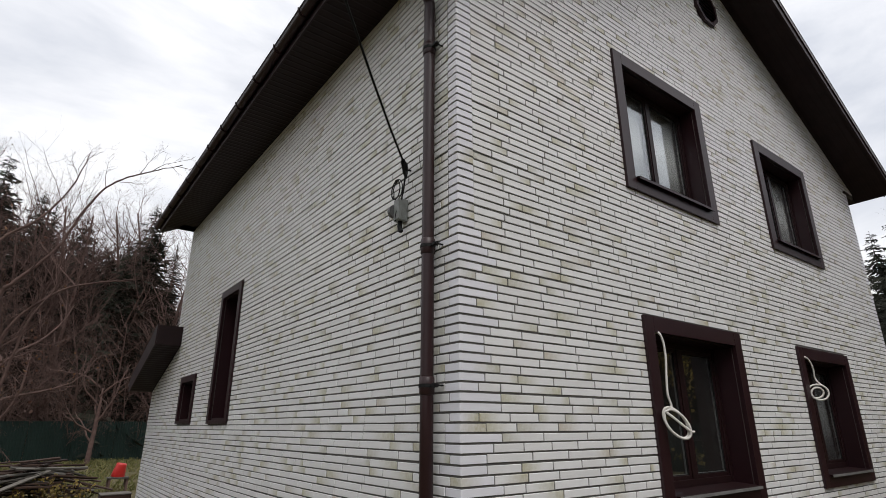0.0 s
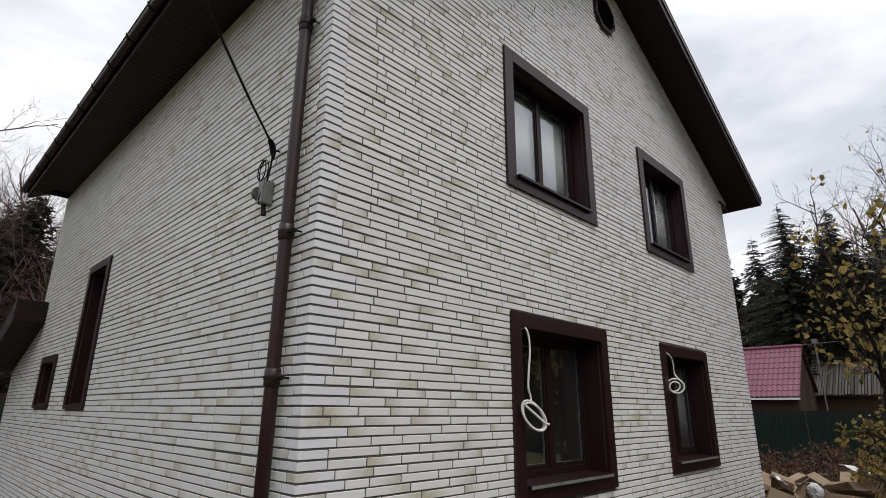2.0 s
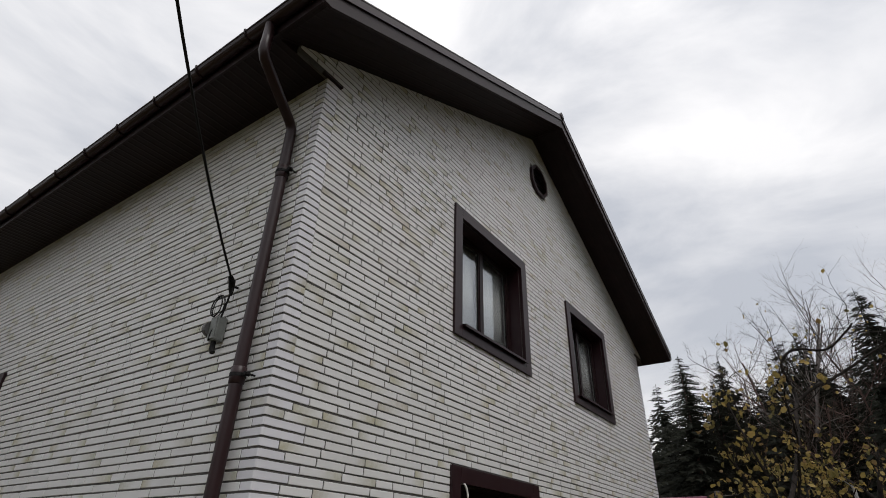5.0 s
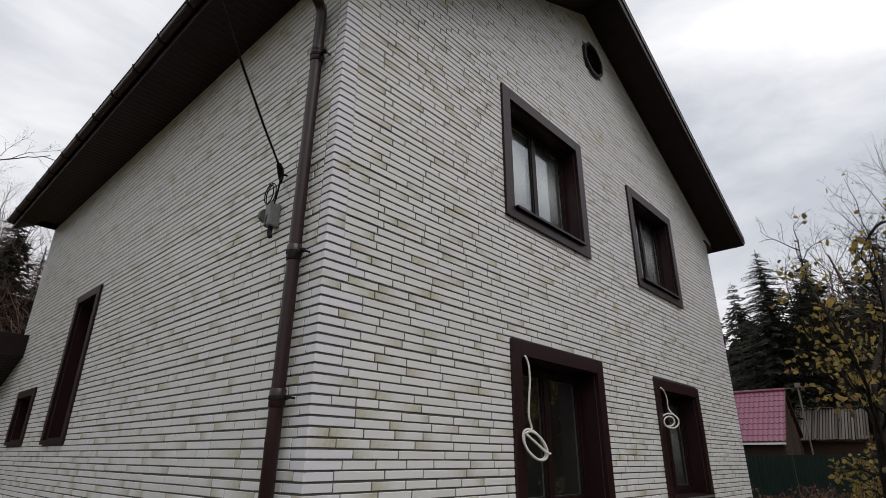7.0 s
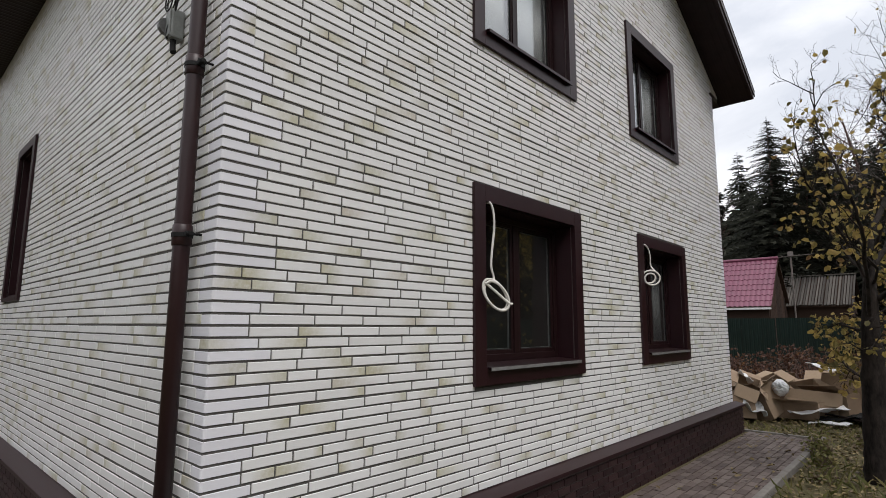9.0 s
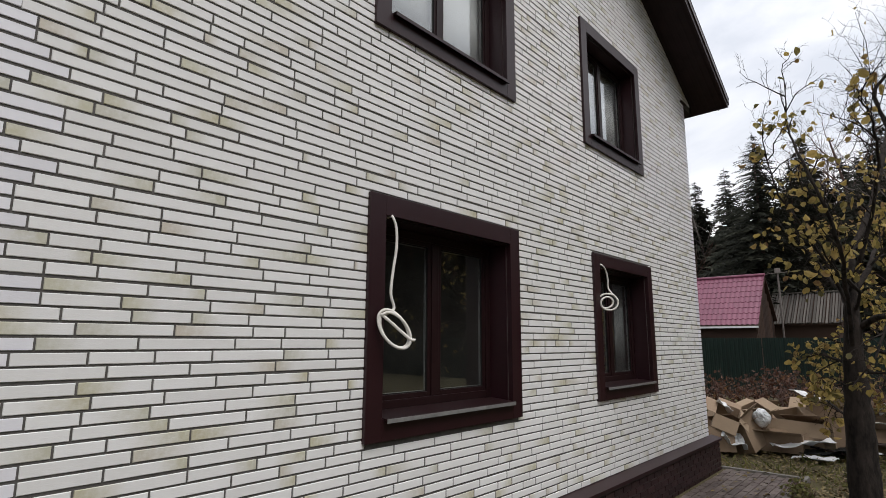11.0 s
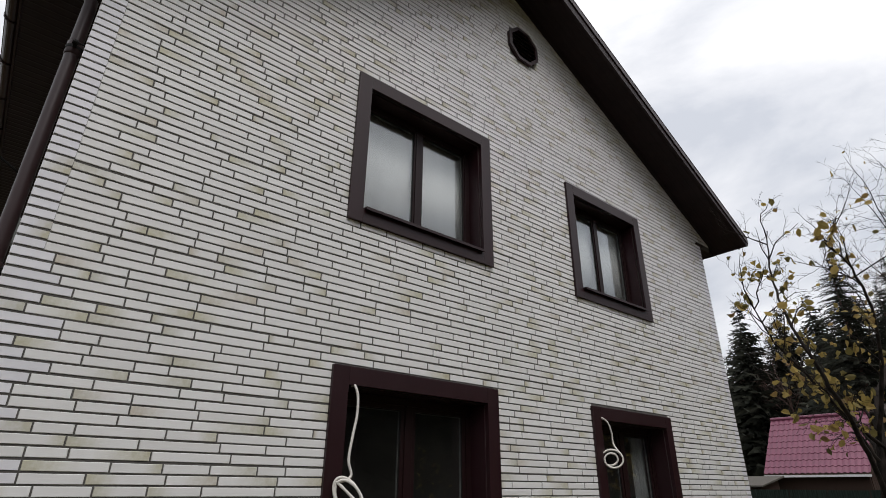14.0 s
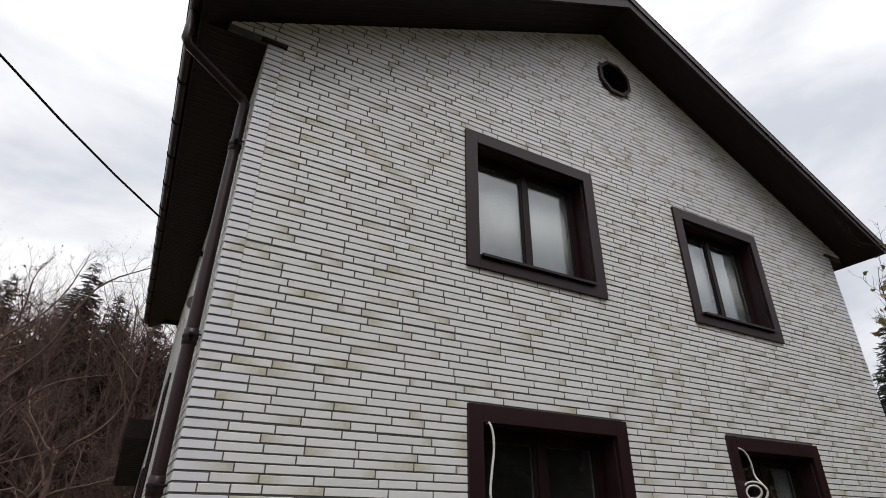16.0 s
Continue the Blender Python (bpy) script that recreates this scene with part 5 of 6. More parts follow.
def small_lean_to():
    t = empty("lean_to", "pale sheet-roofed lean-to beside the barn", "shed", "", (28.6, 10.4, 0))
    bm = bmesh.new()
    prism(bm, [(-1.0, 0), (1.0, 0), (1.0, 2.5), (-1.0, 2.2)], -1.3, 1.0)
    part("wall", bm, M_PLANK, t)
    bm = bmesh.new()
    prism(bm, [(-1.25, 2.22), (1.2, 2.62), (1.2, 2.68), (-1.25, 2.28)], -1.5, 1.2)
    part("roof", bm, M_GREYWOOD, t)


small_lean_to()


def aerial():
    t = empty("aerial", "thin rooftop aerial on a pale pole", "aerial", "", (33.5, 5.4, 0))
    bm = bmesh.new()
    tube(bm, [(0, 0, 0), (0.03, 0, 5.7)], 0.045, 7)
    part("pole", bm, M_BIRCH, t)
    bm = bmesh.new()
    tube(bm, [(0, -1.0, 5.5), (0, 1.0, 5.42)], 0.018, 5)
    box(bm, -0.1, 0.1, -0.12, 0.12, 5.45, 5.7, 0.02)
    for k in range(5):
        tube(bm, [(-0.25, -0.8 + 0.4 * k, 5.5), (0.25, -0.8 + 0.4 * k, 5.5)], 0.012, 4)
    part("antenna", bm, M_BIRCH, t)


aerial()


# ---- scrap heap ----
def cardboard_box(x, y, z, w, d, h, rx, ry, rz, flaps, label):
    t = empty("cardboard_box", label, "box", "cardboard boxes", (x, y, z))
    t.rotation_euler = (radians(rx), radians(ry), radians(rz))
    e = 0.006
    bm = bmesh.new()
    box(bm, -w / 2, w / 2, -d / 2, d / 2, 0, e)
    box(bm, -w / 2, w / 2, -d / 2, -d / 2 + e, e, h)
    box(bm, -w / 2, w / 2, d / 2 - e, d / 2, e, h)
    box(bm, -w / 2, -w / 2 + e, -d / 2 + e, d / 2 - e, e, h)
    box(bm, w / 2 - e, w / 2, -d / 2 + e, d / 2 - e, e, h)
    for v in bm.verts:
        v.co += Vector((noise.noise(v.co * 3 + Vector((x, y, 0))), noise.noise(v.co * 3 + Vector((y, x, 5))), 0)) * 0.02
    part("body", bm, M_CARD, t)
    for k in range(flaps):
        s = (-1, 1, -1, 1)[k]
        bm = bmesh.new()
        a = radians(rg.uniform(25, 150))
        if k < 2:
            box(bm, -w / 2, w / 2, 0, d * 0.5, 0, e, 0, Matrix.Translation((0, s * d / 2, h)) @ Matrix.Rotation(0 if s > 0 else math.pi, 4, "Z") @ Matrix.Rotation(a - math.pi / 2, 4, "X"))
        else:
            box(bm, -d / 2, d / 2, 0, w * 0.4, 0, e, 0, Matrix.Translation((s * w / 2, 0, h)) @ Matrix.Rotation(-math.pi / 2 if s > 0 else math.pi / 2, 4, "Z") @ Matrix.Rotation(a - math.pi / 2, 4, "X"))
        part("flap", bm, M_CARD, t)
    bm = bmesh.new()
    box(bm, -0.12, 0.06, -d / 2 - 0.003, -d / 2 - 0.0005, h * 0.45, h * 0.75)
    part("paper_label", bm, M_FOAM, t, "white paper label")


HEAP = [
    (12.75, 3.05, 0.02, 0.75, 0.5, 0.42, 0, 8, 30, 2), (13.2, 2.62, 0.05, 0.55, 0.45, 0.62, -18, 12, 70, 3), (12.9, 2.95, 0.40, 0.6, 0.4, 0.35, 22, -15, 10, 4),
    (13.5, 2.25, 0.02, 0.9, 0.5, 0.30, 4, 0, 95, 2), (13.8, 1.95, 0.28, 0.95, 0.42, 0.26, 6, -4, 100, 0), (13.6, 2.6, 0.35, 0.5, 0.4, 0.4, -25, 20, 140, 3),
    (14.2, 1.55, 0.05, 0.8, 0.6, 0.45, 0, 5, 60, 2), (14.4, 1.45, 0.46, 0.75, 0.5, 0.34, 3, -10, 75, 1), (14.6, 1.25, 0.76, 0.7, 0.45, 0.22, 8, -12, 82, 2),
    (14.1, 2.05, 0.1, 0.7, 0.5, 0.5, -12, -30, 40, 3), (14.9, 0.85, 0.02, 0.9, 0.6, 0.4, 0, 0, 110, 2), (15.0, 0.5, 0.3, 0.8, 0.5, 0.35, 15, 10, 60, 3),
    (14.7, 2.7, 0.02, 0.8, 0.6, 0.5, 0, 6, 15, 3), (15.2, 1.9, 0.05, 0.9, 0.6, 0.6, 4, 3, 85, 2), (13.3, 3.4, 0.03, 0.7, 0.5, 0.4, 0, -6, 50, 3), (15.3, 0.0, 0.02, 0.9, 0.6, 0.45, 0, 4, 20, 2),
]
for i, b in enumerate(HEAP):
    cardboard_box(*b, ("torn open cardboard box lying in the scrap heap", "crushed brown cardboard box with splayed flaps", "damp brown cardboard carton on the scrap heap")[i % 3])


def crumpled(name, x, y, z, w, d, amp, mat, label, rot, seed):
    bm = bmesh.new()
    n = 16
    rows = [[bm.verts.new(((i / n - 0.5) * w, (j / n - 0.5) * d, amp * (noise.noise((i * 0.16, j * 0.16, seed)) + 0.22 * noise.noise((i * 0.6, j * 0.6, seed + 3))))) for i in range(n + 1)] for j in range(n + 1)]
    for a, b in zip(rows, rows[1:]):
        for i in range(n):
            bm.faces.new((a[i], a[i + 1], b[i + 1], b[i]))
    ob = part(name, bm, mat)
    ob.matrix_basis = pose(x, y, z, *rot)
    s = ob.modifiers.new("thickness", "SOLIDIFY")
    s.thickness = 0.008
    return tagged(ob, label, "scrap", "scrap sheets")


crumpled("foam_sheet", 13.45, 1.85, 0.22, 0.95, 0.55, 0.10, M_FOAM, "crumpled white packing sheet on the heap", (4, 6, 120), 2)
crumpled("foam_sheet", 14.6, 0.65, 0.52, 1.3, 0.4, 0.03, M_FOAM, "flat white foam board on the heap", (3, -2, 95), 7)
crumpled("plastic_film", 12.7, 2.75, 0.32, 0.5, 0.45, 0.14, M_FILM, "crumpled grey film among the boxes", (30, -20, 30), 11)
crumpled("foam_sheet", 13.1, 1.6, 0.05, 0.6, 0.35, 0.06, M_FOAM, "torn white sheet on the ground", (2, 3, 70), 13)
crumpled("plastic_film", 14.0, 1.2, 0.08, 0.9, 0.5, 0.08, M_FILM, "dirty plastic film before the heap", (0, 4, 40), 17)
crumpled("tar_paper", 13.6, 1.45, 0.10, 0.9, 0.6, 0.12, M_BLACK, "black tar paper scrap under the heap", (5, 3, 100), 19)


def film_bag(x, y, z, r, seed):
    bm = bmesh.new()
    bmesh.ops.create_icosphere(bm, subdivisions=4, radius=r)
    for v in bm.verts:
        v.co *= 1 + 0.35 * noise.noise(v.co * 7 + Vector((seed, 0, 0))) + 0.22 * abs(noise.noise(v.co * 17))
        v.co.z *= 1.1
    ob = part("film_bag", bm, M_FILM)
    ob.location = (x, y, z)
    tagged(ob, "bundled clear packing film on the scrap heap", "scrap")


crumpled("foam_sheet", 14.25, 1.75, 0.98, 0.55, 0.4, 0.05, M_FOAM, "white packing sheet on a carton", (10, -14, 60), 23)
crumpled("foam_sheet", 13.0, 2.9, 0.80, 0.4, 0.3, 0.08, M_FOAM, "crumpled white paper among the boxes", (40, 10, 20), 29)
crumpled("foam_sheet", 15.0, 0.35, 0.72, 0.9, 0.5, 0.06, M_FOAM, "white foam board leaning on the heap", (50, 4, 100), 31)
film_bag(13.2, 2.36, 0.62, 0.135, 3.0)
for i in range(10):
    a = rg.uniform(-0.5, 0.5)
    bm = bmesh.new()
    ln = rg.uniform(0.7, 1.5)
    box(bm, -ln / 2, ln / 2, -0.045, 0.045, -0.012, 0.012, 0.003)
    o = part("scrap_board", bm, M_PLANK)
    o.matrix_basis = pose(14.2 + rg.uniform(-0.8, 0.9), 0.9 + rg.uniform(-0.7, 0.9), 0.06 + 0.03 * i, rg.uniform(-5, 5), rg.uniform(-8, 8), rg.uniform(20, 160))
    tagged(o, "loose brown board on the scrap heap", "board", "scrap boards")


# ---- wood pile, stool and bucket ----
def wood_pile():
    t = empty("wood_pile", "untidy heap of old weathered boards on the lawn", "wood pile", "", (0.45, 20.3, 0))
    r2 = random.Random(17)
    for i in range(130):
        ln, w, th = r2.uniform(0.8, 1.7), r2.uniform(0.09, 0.17), r2.uniform(0.022, 0.045)
        u = r2.gauss(0, 0.62)
        z = max(0.03, min(1.15 - 0.5 * abs(u), 1.1) * r2.random() ** 0.7)
        bm = bmesh.new()
        box(bm, -ln / 2, ln / 2, -w / 2, w / 2, -th / 2, th / 2, 0.004, pose(u, r2.gauss(0, 0.45), z, r2.gauss(0, 9), r2.gauss(0, 7) + 9 * u, r2.gauss(12, 26)))
        part("board", bm, M_GREYWOOD if r2.random() < 0.4 else M_PLANK, t)


wood_pile()
shrub(1.0, 19.3, 0.75, 431, 240, M_LEAF, "yellow-leaved weed growing at the wood pile", 0.09)
shrub(0.4, 19.6, 0.6, 432, 160, M_LEAF, "yellow-leaved weed growing at the wood pile", 0.09)


def stool():
    t = empty("stool", "low dark wooden stool on the lawn", "stool", "", (2.72, 21.6, 0))
    bm = bmesh.new()
    box(bm, -0.3, 0.3, -0.25, 0.25, 0.40, 0.45, 0.008)
    part("seat", bm, M_GREYWOOD, t)
    for x in (-0.25, 0.25):
        for y in (-0.2, 0.2):
            bm = bmesh.new()
            box(bm, x - 0.03, x + 0.03, y - 0.03, y + 0.03, -0.02, 0.40)
            part("leg", bm, M_TWIG, t)


stool()
bm = bmesh.new()
tube(bm, [(0, 0, 0), (0, 0, 0.02), (0, 0, 0.38), (0, 0, 0.42)], [0.20, 0.21, 0.155, 0.15], 20)
o = part("bucket", bm, M_RED, None, "", True)
o.matrix_basis = pose(2.70, 21.6, 0.45, 4, 9, 0)
tagged(o, "red plastic bucket upturned on a stool", "bucket")



def wooden_crate(x, y):
    t = empty("wooden_crate", "low dark wooden crate standing beside the rear wing", "crate", "", (x, y, 0))
    for sx in (-0.27, 0.27):
        for sy in (-0.22, 0.22):
            bm = bmesh.new()
            box(bm, sx - 0.025, sx + 0.025, sy - 0.025, sy + 0.025, -0.03, 0.44, 0.003)
            part("post", bm, M_PLANK, t)
    for k in range(4):
        z = 0.03 + 0.105 * k
        for sy in (-0.26, 0.26):
            bm = bmesh.new()
            box(bm, -0.30, 0.30, sy - 0.012, sy + 0.012, z, z + 0.09, 0.003)
            part("slat", bm, M_PLANK, t)
        for sx in (-0.31, 0.31):
            bm = bmesh.new()
            box(bm, sx - 0.012, sx + 0.012, -0.245, 0.245, z, z + 0.09, 0.003)
            part("slat", bm, M_PLANK, t)
    bm = bmesh.new()
    box(bm, -0.33, 0.33, -0.28, 0.28, 0.4405, 0.465, 0.004)
    part("lid", bm, M_GREYWOOD, t, "weathered grey board lid")


wooden_crate(2.02, 16.3)
M_BLUE = mottled("blue_tarpaulin", (0.010, 0.022, 0.19), (0.016, 0.035, 0.27), 5, 0.45, 0, 40, 0.4)
tagged(crumpled("tarpaulin", 1.45, 16.2, 0.10, 1.0, 0.8, 0.16, M_BLUE, "crumpled blue tarpaulin lying on the lawn", (2, -3, 20), 37), "", "tarpaulin")
# ---- litter and grass ----
ls, gs = Soup(), Soup()
r3 = random.Random(23)


def on_lawn(x, y):
    return not (1.0 < x < 11.6 and 1.40 < y < 15)


for _ in range(9000):
    x, y = (r3.gauss(11, 3.6), r3.gauss(0.6, 2.4)) if r3.random() < 0.88 else (r3.uniform(-6, 4), r3.uniform(14, 38))
    if x < 11.4 and 1.56 < y < 2.5 and r3.random() < 0.1:
        z = 0.012
    elif not on_lawn(x, y):
        continue
    else:
        z = 0.0
    a = r3.uniform(0, 6.28)
    ls.leaf(Vector((x, y, z + r3.uniform(0.0, 0.03))), Vector((math.cos(a), math.sin(a), r3.uniform(-0.2, 0.3))).normalized(), Vector((-math.sin(a), math.cos(a), r3.uniform(-0.3, 0.3))).normalized(), r3.uniform(0.05, 0.09), r3.uniform(0.035, 0.06), r3.uniform(0, 0.4))
for _ in range(40000):
    x, y = (r3.uniform(6, 23), r3.uniform(-3.5, 6)) if r3.random() < 0.3 else (r3.gauss(2, 6), r3.gauss(-2, 5)) if r3.random() < 0.3 else (r3.uniform(-9, 6), r3.uniform(14.7, 41))
    if not on_lawn(x, y):
        continue
    if noise.noise((x * 0.6, y * 0.6, 3)) < -0.12:
        continue
    h = r3.uniform(0.05, 0.16) * (1.0 if y < 8 else 1.8)
    a = r3.uniform(0, 6.28)
    w = h * 0.09
    j = len(gs.v)
    lean = Vector((r3.gauss(0, 0.4), r3.gauss(0, 0.4), 1)) * h
    p = Vector((x, y, -0.03))
    sd = Vector((math.cos(a), math.sin(a), 0)) * w
    gs.v += [tuple(p - sd), tuple(p + sd), tuple(p + lean * 0.6 + sd * 0.7), tuple(p + lean + Vector((lean.x, lean.y, 0)) * 0.5)]
    gs.f += [(j, j + 1, j + 2), (j, j + 2, j + 3)]
v, f = ls.arrays()
tagged(new("leaf_litter", tri_mesh("leaf_litter", v, f, M_LITTER)), "fallen brown and yellow leaves on the lawn", "leaves", "", "stuff")
v, f = gs.arrays()
tagged(new("grass", tri_mesh("grass", v, f, M_GRASS)), "tufts of tired autumn grass", "grass", "", "stuff")


# ---- tiles, bricks and pavers ----
def tile_mesh(name, length, height, depth, inset, material):
    v = [(0, 0, 0), (length, 0, 0), (length, 0, height), (0, 0, height),
         (inset, -depth, inset), (length - inset, -depth, inset), (length - inset, -depth, height - inset), (inset, -depth, height - inset)]
    f = [(4, 5, 6, 7), (0, 1, 5, 4), (1, 2, 6, 5), (2, 3, 7, 6), (3, 0, 4, 7)]
    me = bpy.data.meshes.new(name)
    me.from_pydata(v, [], f)
    uv = me.uv_layers.new(name="UVMap")
    for loop in me.loops:
        x, _, z = v[loop.vertex_index]
        uv.data[loop.index].uv = (x / length, z / height)
    me.materials.append(material)
    return me


class Rest:
    """Collects the tiles too many to be parts, for one joined mesh."""

    def __init__(self):
        self.v, self.f, self.uv = [], [], []

    def add(self, length, height, depth, inset, m):
        k = len(self.v)
        pts = [(0, 0, 0), (length, 0, 0), (length, 0, height), (0, 0, height),
               (inset, -depth, inset), (length - inset, -depth, inset), (length - inset, -depth, height - inset), (inset, -depth, height - inset)]
        self.v += [tuple(m @ Vector(p)) for p in pts]
        for face in ((4, 5, 6, 7), (0, 1, 5, 4), (1, 2, 6, 5), (2, 3, 7, 6), (3, 0, 4, 7)):
            self.f.append(tuple(k + i for i in face))
            for i in face:
                self.uv += [pts[i][0] / length, pts[i][2] / height]

    def build(self, name, material, parent, label=""):
        me = bpy.data.meshes.new(name)
        me.from_pydata(self.v, [], self.f)
        uv = me.uv_layers.new(name="UVMap")
        uv.data.foreach_set("uv", self.uv)
        ob = mesh_part(name, me, material, parent, label)
        ob["kind"] = "stuff"
        return ob


CLASSES = (0.20, 0.28, 0.31, 0.37, 0.40, 0.42, 0.46, 0.48)
TILE_H = COURSE - BED
TILE_MESH = {c: tile_mesh("clinker_tile", c - JOINT, TILE_H, THICK, 0.0028, M_TILE) for c in CLASSES}
rng = random.Random(11)


def lay(wall, intervals, z_from, z_to, place, near, phase=0.0):
    """Lays courses: intervals(z) gives the runs to fill; place(u, z) the pose; near(u, z) says which tiles are single parts."""
    rest, singles, k = Rest(), 0, 0
    z0 = z_from
    while z0 < z_to:
        z = z0 + 0.0018 - 0.0006 * ((k + 1) % 7)   # panels of seven courses leave a wider bed between them
        for a, b in intervals(z):
            u = a
            first = True
            while u < b - 0.03:
                want = rng.choice(CLASSES)
                if first and k % 2:
                    want = rng.choice(CLASSES[:3])
                first = False
                left = b - u
                if left - want < 0.09:
                    want = left if left <= 0.49 else left * 0.55
                jz = rng.uniform(-0.0012, 0.0012)
                depth = THICK + rng.uniform(-0.0014, 0.0014)
                m = place(u + JOINT / 2, z + jz) @ Matrix.Rotation(rng.uniform(-0.0015, 0.0015), 4, "Y")
                if want in TILE_MESH and singles < 300 and near(u, z):
                    o = new("clinker_tile", TILE_MESH[want])
                    o.parent = wall
                    o.matrix_basis = m
                    singles += 1
                else:
                    rest.add(want - JOINT, TILE_H, depth, 0.0028, m)
                u += want
        z0 += COURSE
        k += 1
    return rest, singles


def cut(runs, a, b):
    out = []
    for p, q in runs:
        if b <= p or a >= q:
            out.append((p, q))
        else:
            if a > p:
                out.append((p, a))
            if b < q:
                out.append((b, q))
    return out


LEN_S, LEN_W = (0.15, 0.21, 0.27, 0.35), (0.11, 0.16, 0.22)


def reach_s(z):
    """How far the corner tile of this course runs along the gable."""
    k = int(round((z - PLINTH) / COURSE))
    return LEN_S[0 if z > 3.35 else (k * 7 + k * k // 3) % 4]


def reach_w(z):
    k = int(round((z - PLINTH) / COURSE))
    return LEN_W[0 if z > 3.35 else (k * 5 + k * k // 2) % 3]


BODY_S = SY + T_IN - 0.0015


def gable_runs(z):
    top = z + TILE_H
    lo, hi = WX + T_IN + reach_s(z) - (0.0088 if z > 3.35 else 0.0), EX - 0.15
    if z > SOFFIT - 0.01:
        half = min(4.94, (CREASE + 0.05 - z) / FALL)
        lo, hi = MID - half, MID + half
        if z < SOFFIT + 0.03:
            lo, hi = WX + 0.05, EX - 0.05
    runs = [(lo, hi)] if hi - lo > 0.1 else []
    for a, b, c, d in WINDOWS:
        if z < d - 0.02 and top > c + 0.02:
            runs = cut(runs, a + 0.03, b - 0.03)
    r = OCT[2] - 0.03
    if abs(z + TILE_H / 2 - OCT[1]) < r:
        runs = cut(runs, OCT[0] - r * 0.86, OCT[0] + r * 0.86) if abs(z + TILE_H / 2 - OCT[1]) > r * 0.55 else cut(runs, OCT[0] - r, OCT[0] + r)
    return runs


def side_runs(z):
    top = z + TILE_H
    runs = [(SY + T_IN + reach_w(z), NY)] if z > 2.76 else [(SY + T_IN + reach_w(z), WING_N)]
    if 2.76 < z < 3.34:
        runs = [(SY + T_IN + reach_w(z), min(WING_N, NY + (3.36 - z) / 0.33))]
    for a, b, c, d in SLOTS:
        if z < d - 0.02 and top > c + 0.02:
            runs = cut(runs, a + 0.03, b - 0.03)
    return runs


rest, n1 = lay(wall_south, gable_runs, PLINTH + 0.0022, CREASE + 0.02, lambda u, z: pose(u, BODY_S, z), lambda u, z: 2.25 < u < 4.15 and 0.9 < z < 3.4)
rest.build("clinker_tiling", M_TILE, wall_south, "white clinker tiles with ochre stains")
SIDE_POSE = lambda u, z: Matrix.Translation((WX + T_IN - 0.0015, u, z)) @ Matrix.Rotation(radians(-90), 4, "Z")
rest, n2 = lay(wall_west, lambda z: [(-b, -a) for a, b in side_runs(z)][::-1], PLINTH + 0.0022, SOFFIT - 0.02,
               lambda u, z: SIDE_POSE(-u, z), lambda u, z: -4.6 < u < -2.8 and 0.9 < z < 3.2)
rest.build("clinker_tiling", M_TILE, wall_west, "white clinker tiles with ochre stains")


def corner_mesh(name, ls, lw, d):
    """An L-shaped corner tile: ls along the gable, lw along the side, with a rounded arris."""
    r = 0.013
    arc = [(r - d - r * math.sin(a), r - d - r * math.cos(a)) for a in (0, radians(22), radians(45), radians(68), radians(90))]
    prof_o = [(ls, -d)] + arc + [(-d, lw)]
    prof_i = [(ls, 0.004)] + [(0.004 + 0.001 * i, 0.004 + 0.001 * (4 - i)) for i in (4, 3, 2, 1, 0)] + [(0.004, lw)]
    n = len(prof_o)
    v, f = [], []
    for z in (0.0, TILE_H):
        v += [(x, y, z) for x, y in prof_i]
        v += [(x, y, abs(z - 0.0028)) for x, y in prof_o]
    for i in range(n - 1):
        f.append((n + i, n + 1 + i, 3 * n + 1 + i, 3 * n + i))
        f.append((i, i + 1, n + 1 + i, n + i))
        f.append((2 * n + i, 3 * n + i, 3 * n + 1 + i, 2 * n + 1 + i))
    f.append((0, n, 3 * n, 2 * n))
    f.append((n - 1, 3 * n - 1, 4 * n - 1, 2 * n - 1))
    me = bpy.data.meshes.new(name)
    me.from_pydata(v, [], f)
    bm = bmesh.new()
    bm.from_mesh(me)
    bmesh.ops.recalc_face_normals(bm, faces=bm.faces[:])
    bm.to_mesh(me)
    bm.free()
    uv = me.uv_layers.new(name="UVMap")
    for loop in me.loops:
        x, y, z = v[loop.vertex_index]
        uv.data[loop.index].uv = ((x - y + lw) / (ls + lw), z / TILE_H)
    me.materials.append(M_CORNER)
    return me


CORNERS = {(a, b): corner_mesh("corner_tile", a - JOINT * 0.5, b - JOINT * 0.5, THICK + 0.001) for a in LEN_S for b in LEN_W}
z, k = PLINTH + 0.0022, 0
while z < SOFFIT - 0.03:
    a, b = reach_s(z), reach_w(z)
    o = new("corner_tile", CORNERS[(a, b)])
    o.parent = wall_south
    o.matrix_basis = pose(WX + T_IN, SY + T_IN, z + 0.009 * min(1.0, max(0.0, z - 3.0)))
    o = new("corner_tile", CORNERS[(LEN_S[0], LEN_W[1])])
    o.parent = wall_south
    o.matrix_basis = pose(EX - T_IN, SY + T_IN, z, 0, 0, 90)
    z += COURSE

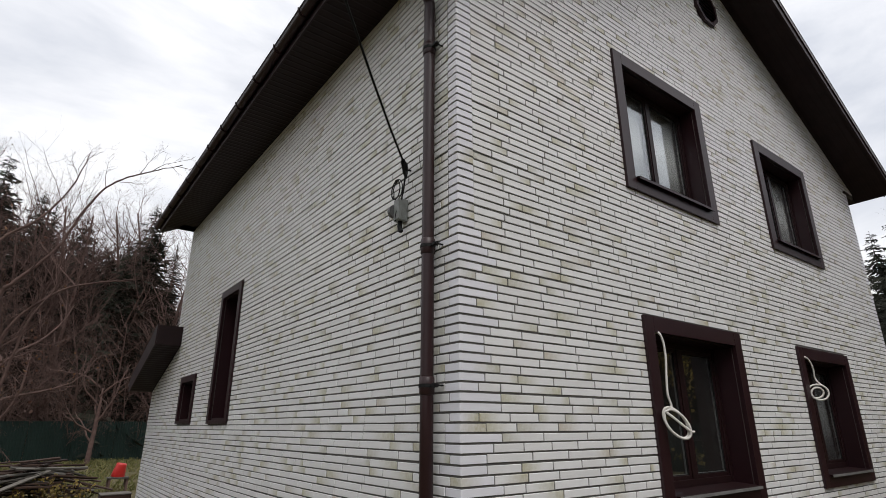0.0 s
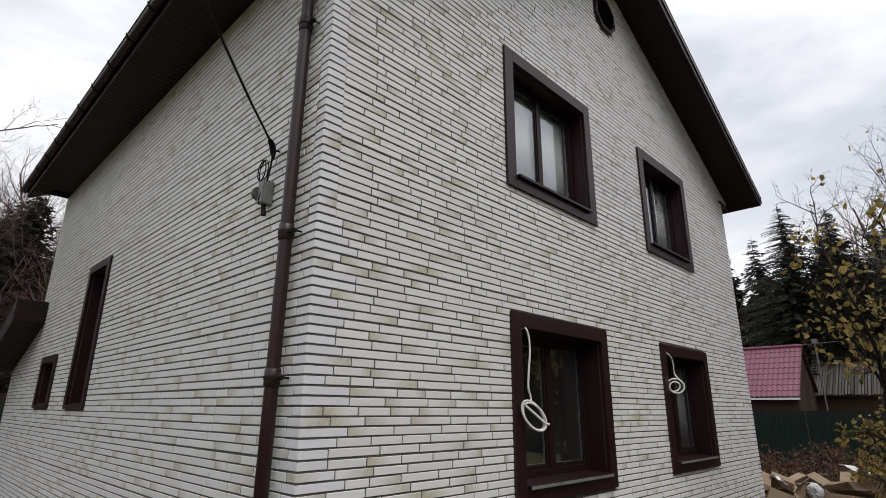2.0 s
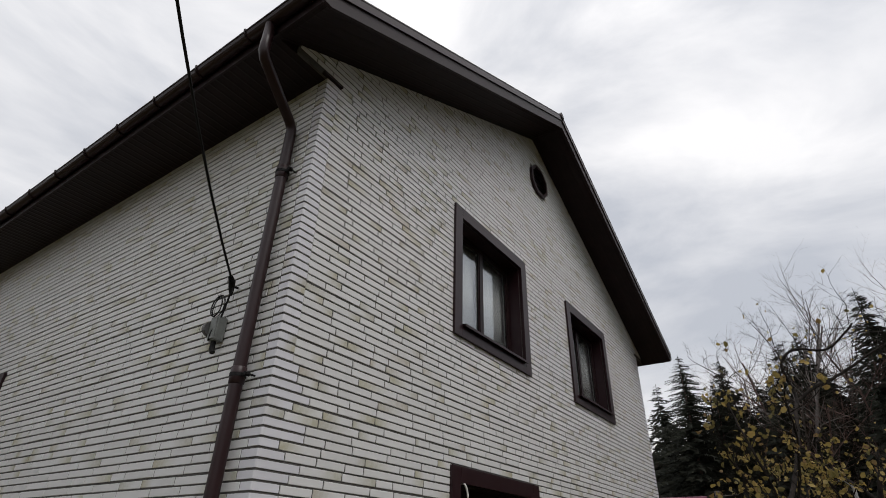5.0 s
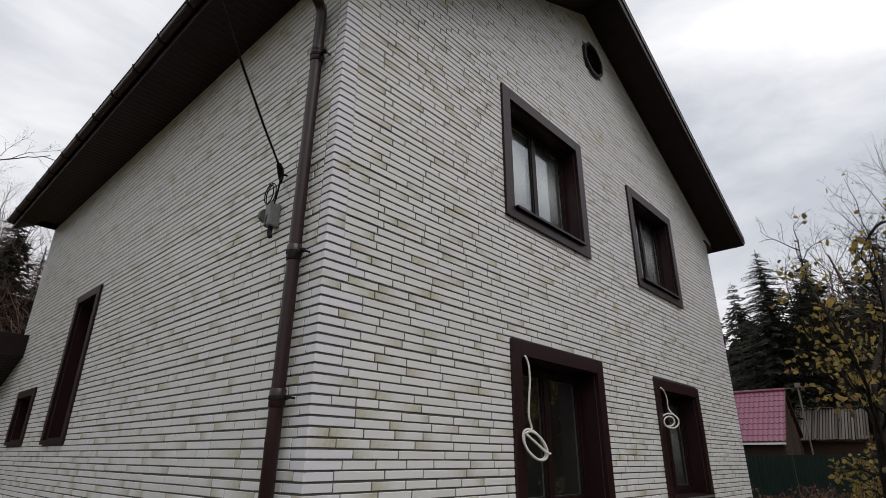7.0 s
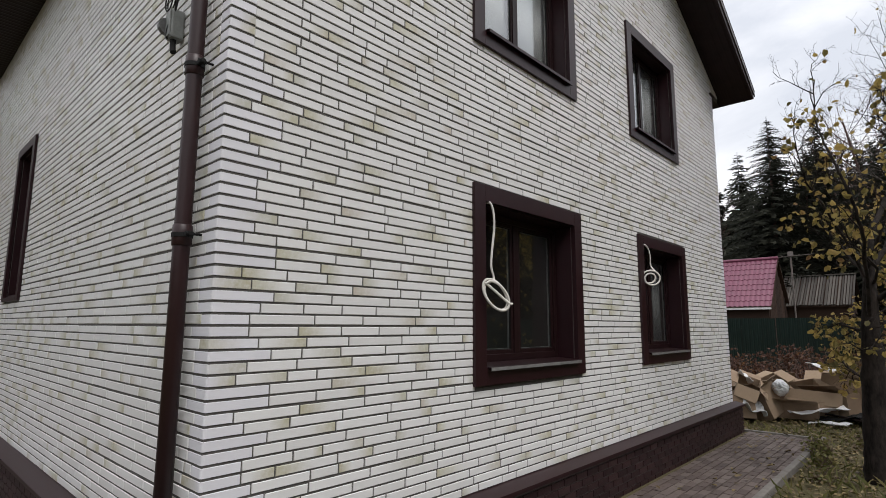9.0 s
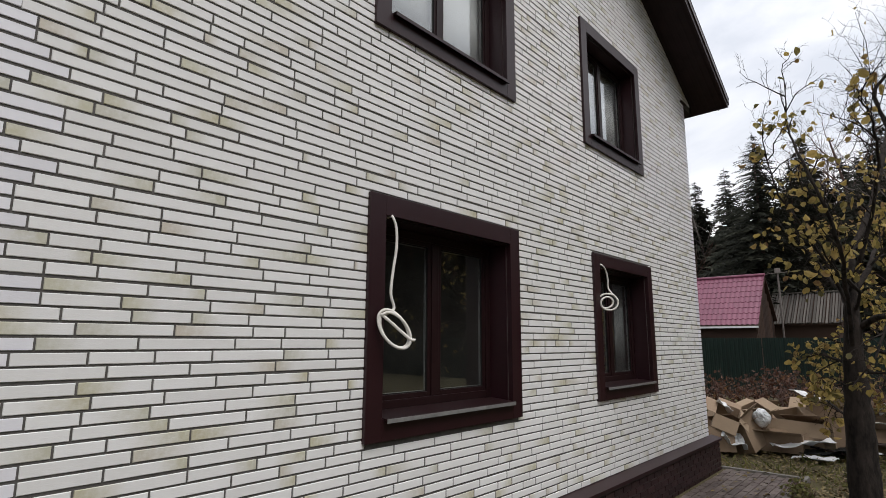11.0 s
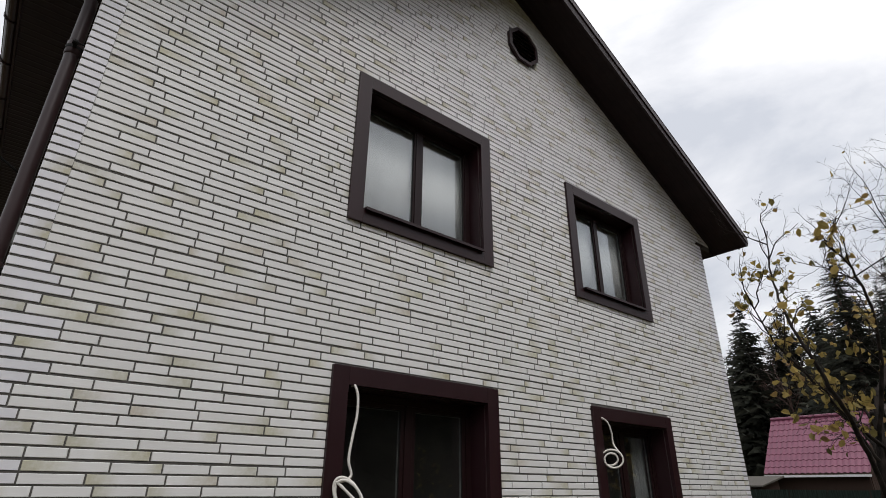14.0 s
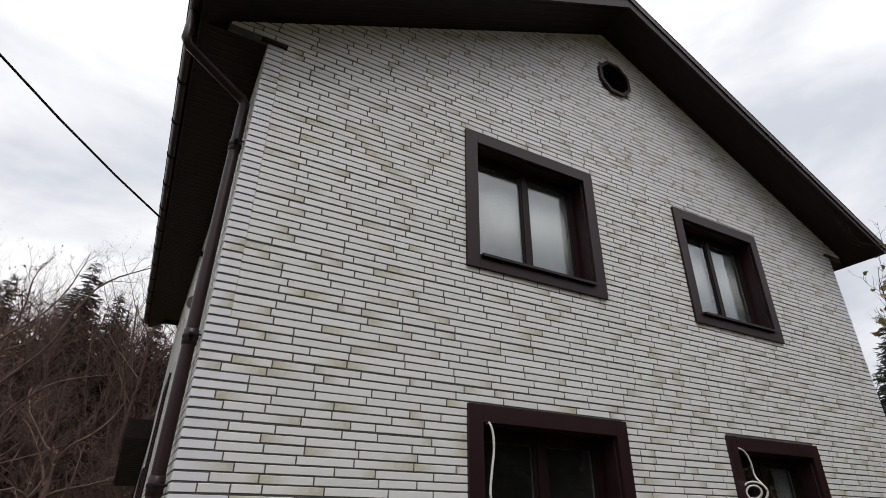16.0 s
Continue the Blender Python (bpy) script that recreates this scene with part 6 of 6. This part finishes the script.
PL = tile_mesh("plinth_brick", 0.21, 0.060, 0.012, 0.003, M_PLINTH)
rest, singles = Rest(), 0
for k in range(6):
    z = -0.02 + 0.071 * k
    u = WX - P + 0.002 - (0.11 if k % 2 else 0)
    while u < EX + P - 0.05:
        a, b = max(u, WX - P + 0.001), min(u + 0.21, EX + P - 0.001)
        m = pose(a, SY - P + 0.012, z + rng.uniform(-0.001, 0.001))
        if singles < 300 and abs(b - a - 0.21) < 1e-6 and u > 4.2:
            o = new("plinth_brick", PL)
            o.parent = plinth
            o.matrix_basis = m
            singles += 1
        elif b - a > 0.03:
            rest.add(b - a, 0.060, 0.012, 0.003, m)
        u += 0.22
    u = -WING_N - 0.05 - (0.11 if k % 2 else 0)
    while u < -SY + P:
        a, b = max(u, -WING_N - 0.05), min(u + 0.21, -SY + P - 0.001)
        if b - a > 0.03:
            rest.add(b - a, 0.060, 0.012, 0.003, Matrix.Translation((WX - P + 0.012, -a, z)) @ Matrix.Rotation(radians(-90), 4, "Z"))
        u += 0.22
rest.build("plinth_bricks", M_PLINTH, plinth, "dark brown plinth bricks")

PV = tile_mesh("paver", 0.194, 0.096, 0.02, 0.004, M_PAVER)
rest, singles = Rest(), 0
FLAT = Matrix.Rotation(radians(-90), 4, "X")
for j in range(11):
    y = 1.53 + 0.1 * j
    if y + 0.09 > SY - P:
        break
    u = WX - P - 1.0 + (0.1 if j % 2 else 0)
    while u < 11.32:
        m = Matrix.Translation((u, y, -0.012 + rng.uniform(-0.003, 0.003))) @ FLAT @ Matrix.Rotation(rng.uniform(-0.01, 0.01), 4, "Y")
        if singles < 300 and u > 6.0:
            o = new("paver", PV)
            o.parent = pavement
            o.matrix_basis = m
            singles += 1
        else:
            rest.add(0.194, 0.096, 0.02, 0.004, m)
        u += 0.2
for j in range(10):
    x = WX - P - 1.0 + 0.1 * j
    v = SY - P + (0.1 if j % 2 else 0)
    while v < 13.8:
        rest.add(0.194, 0.096, 0.02, 0.004, Matrix.Translation((x, v, -0.012 + rng.uniform(-0.003, 0.003))) @ Matrix.Rotation(radians(90), 4, "Z") @ FLAT)
        v += 0.2
rest.build("pavers", M_PAVER, pavement, "brown grey concrete pavers")
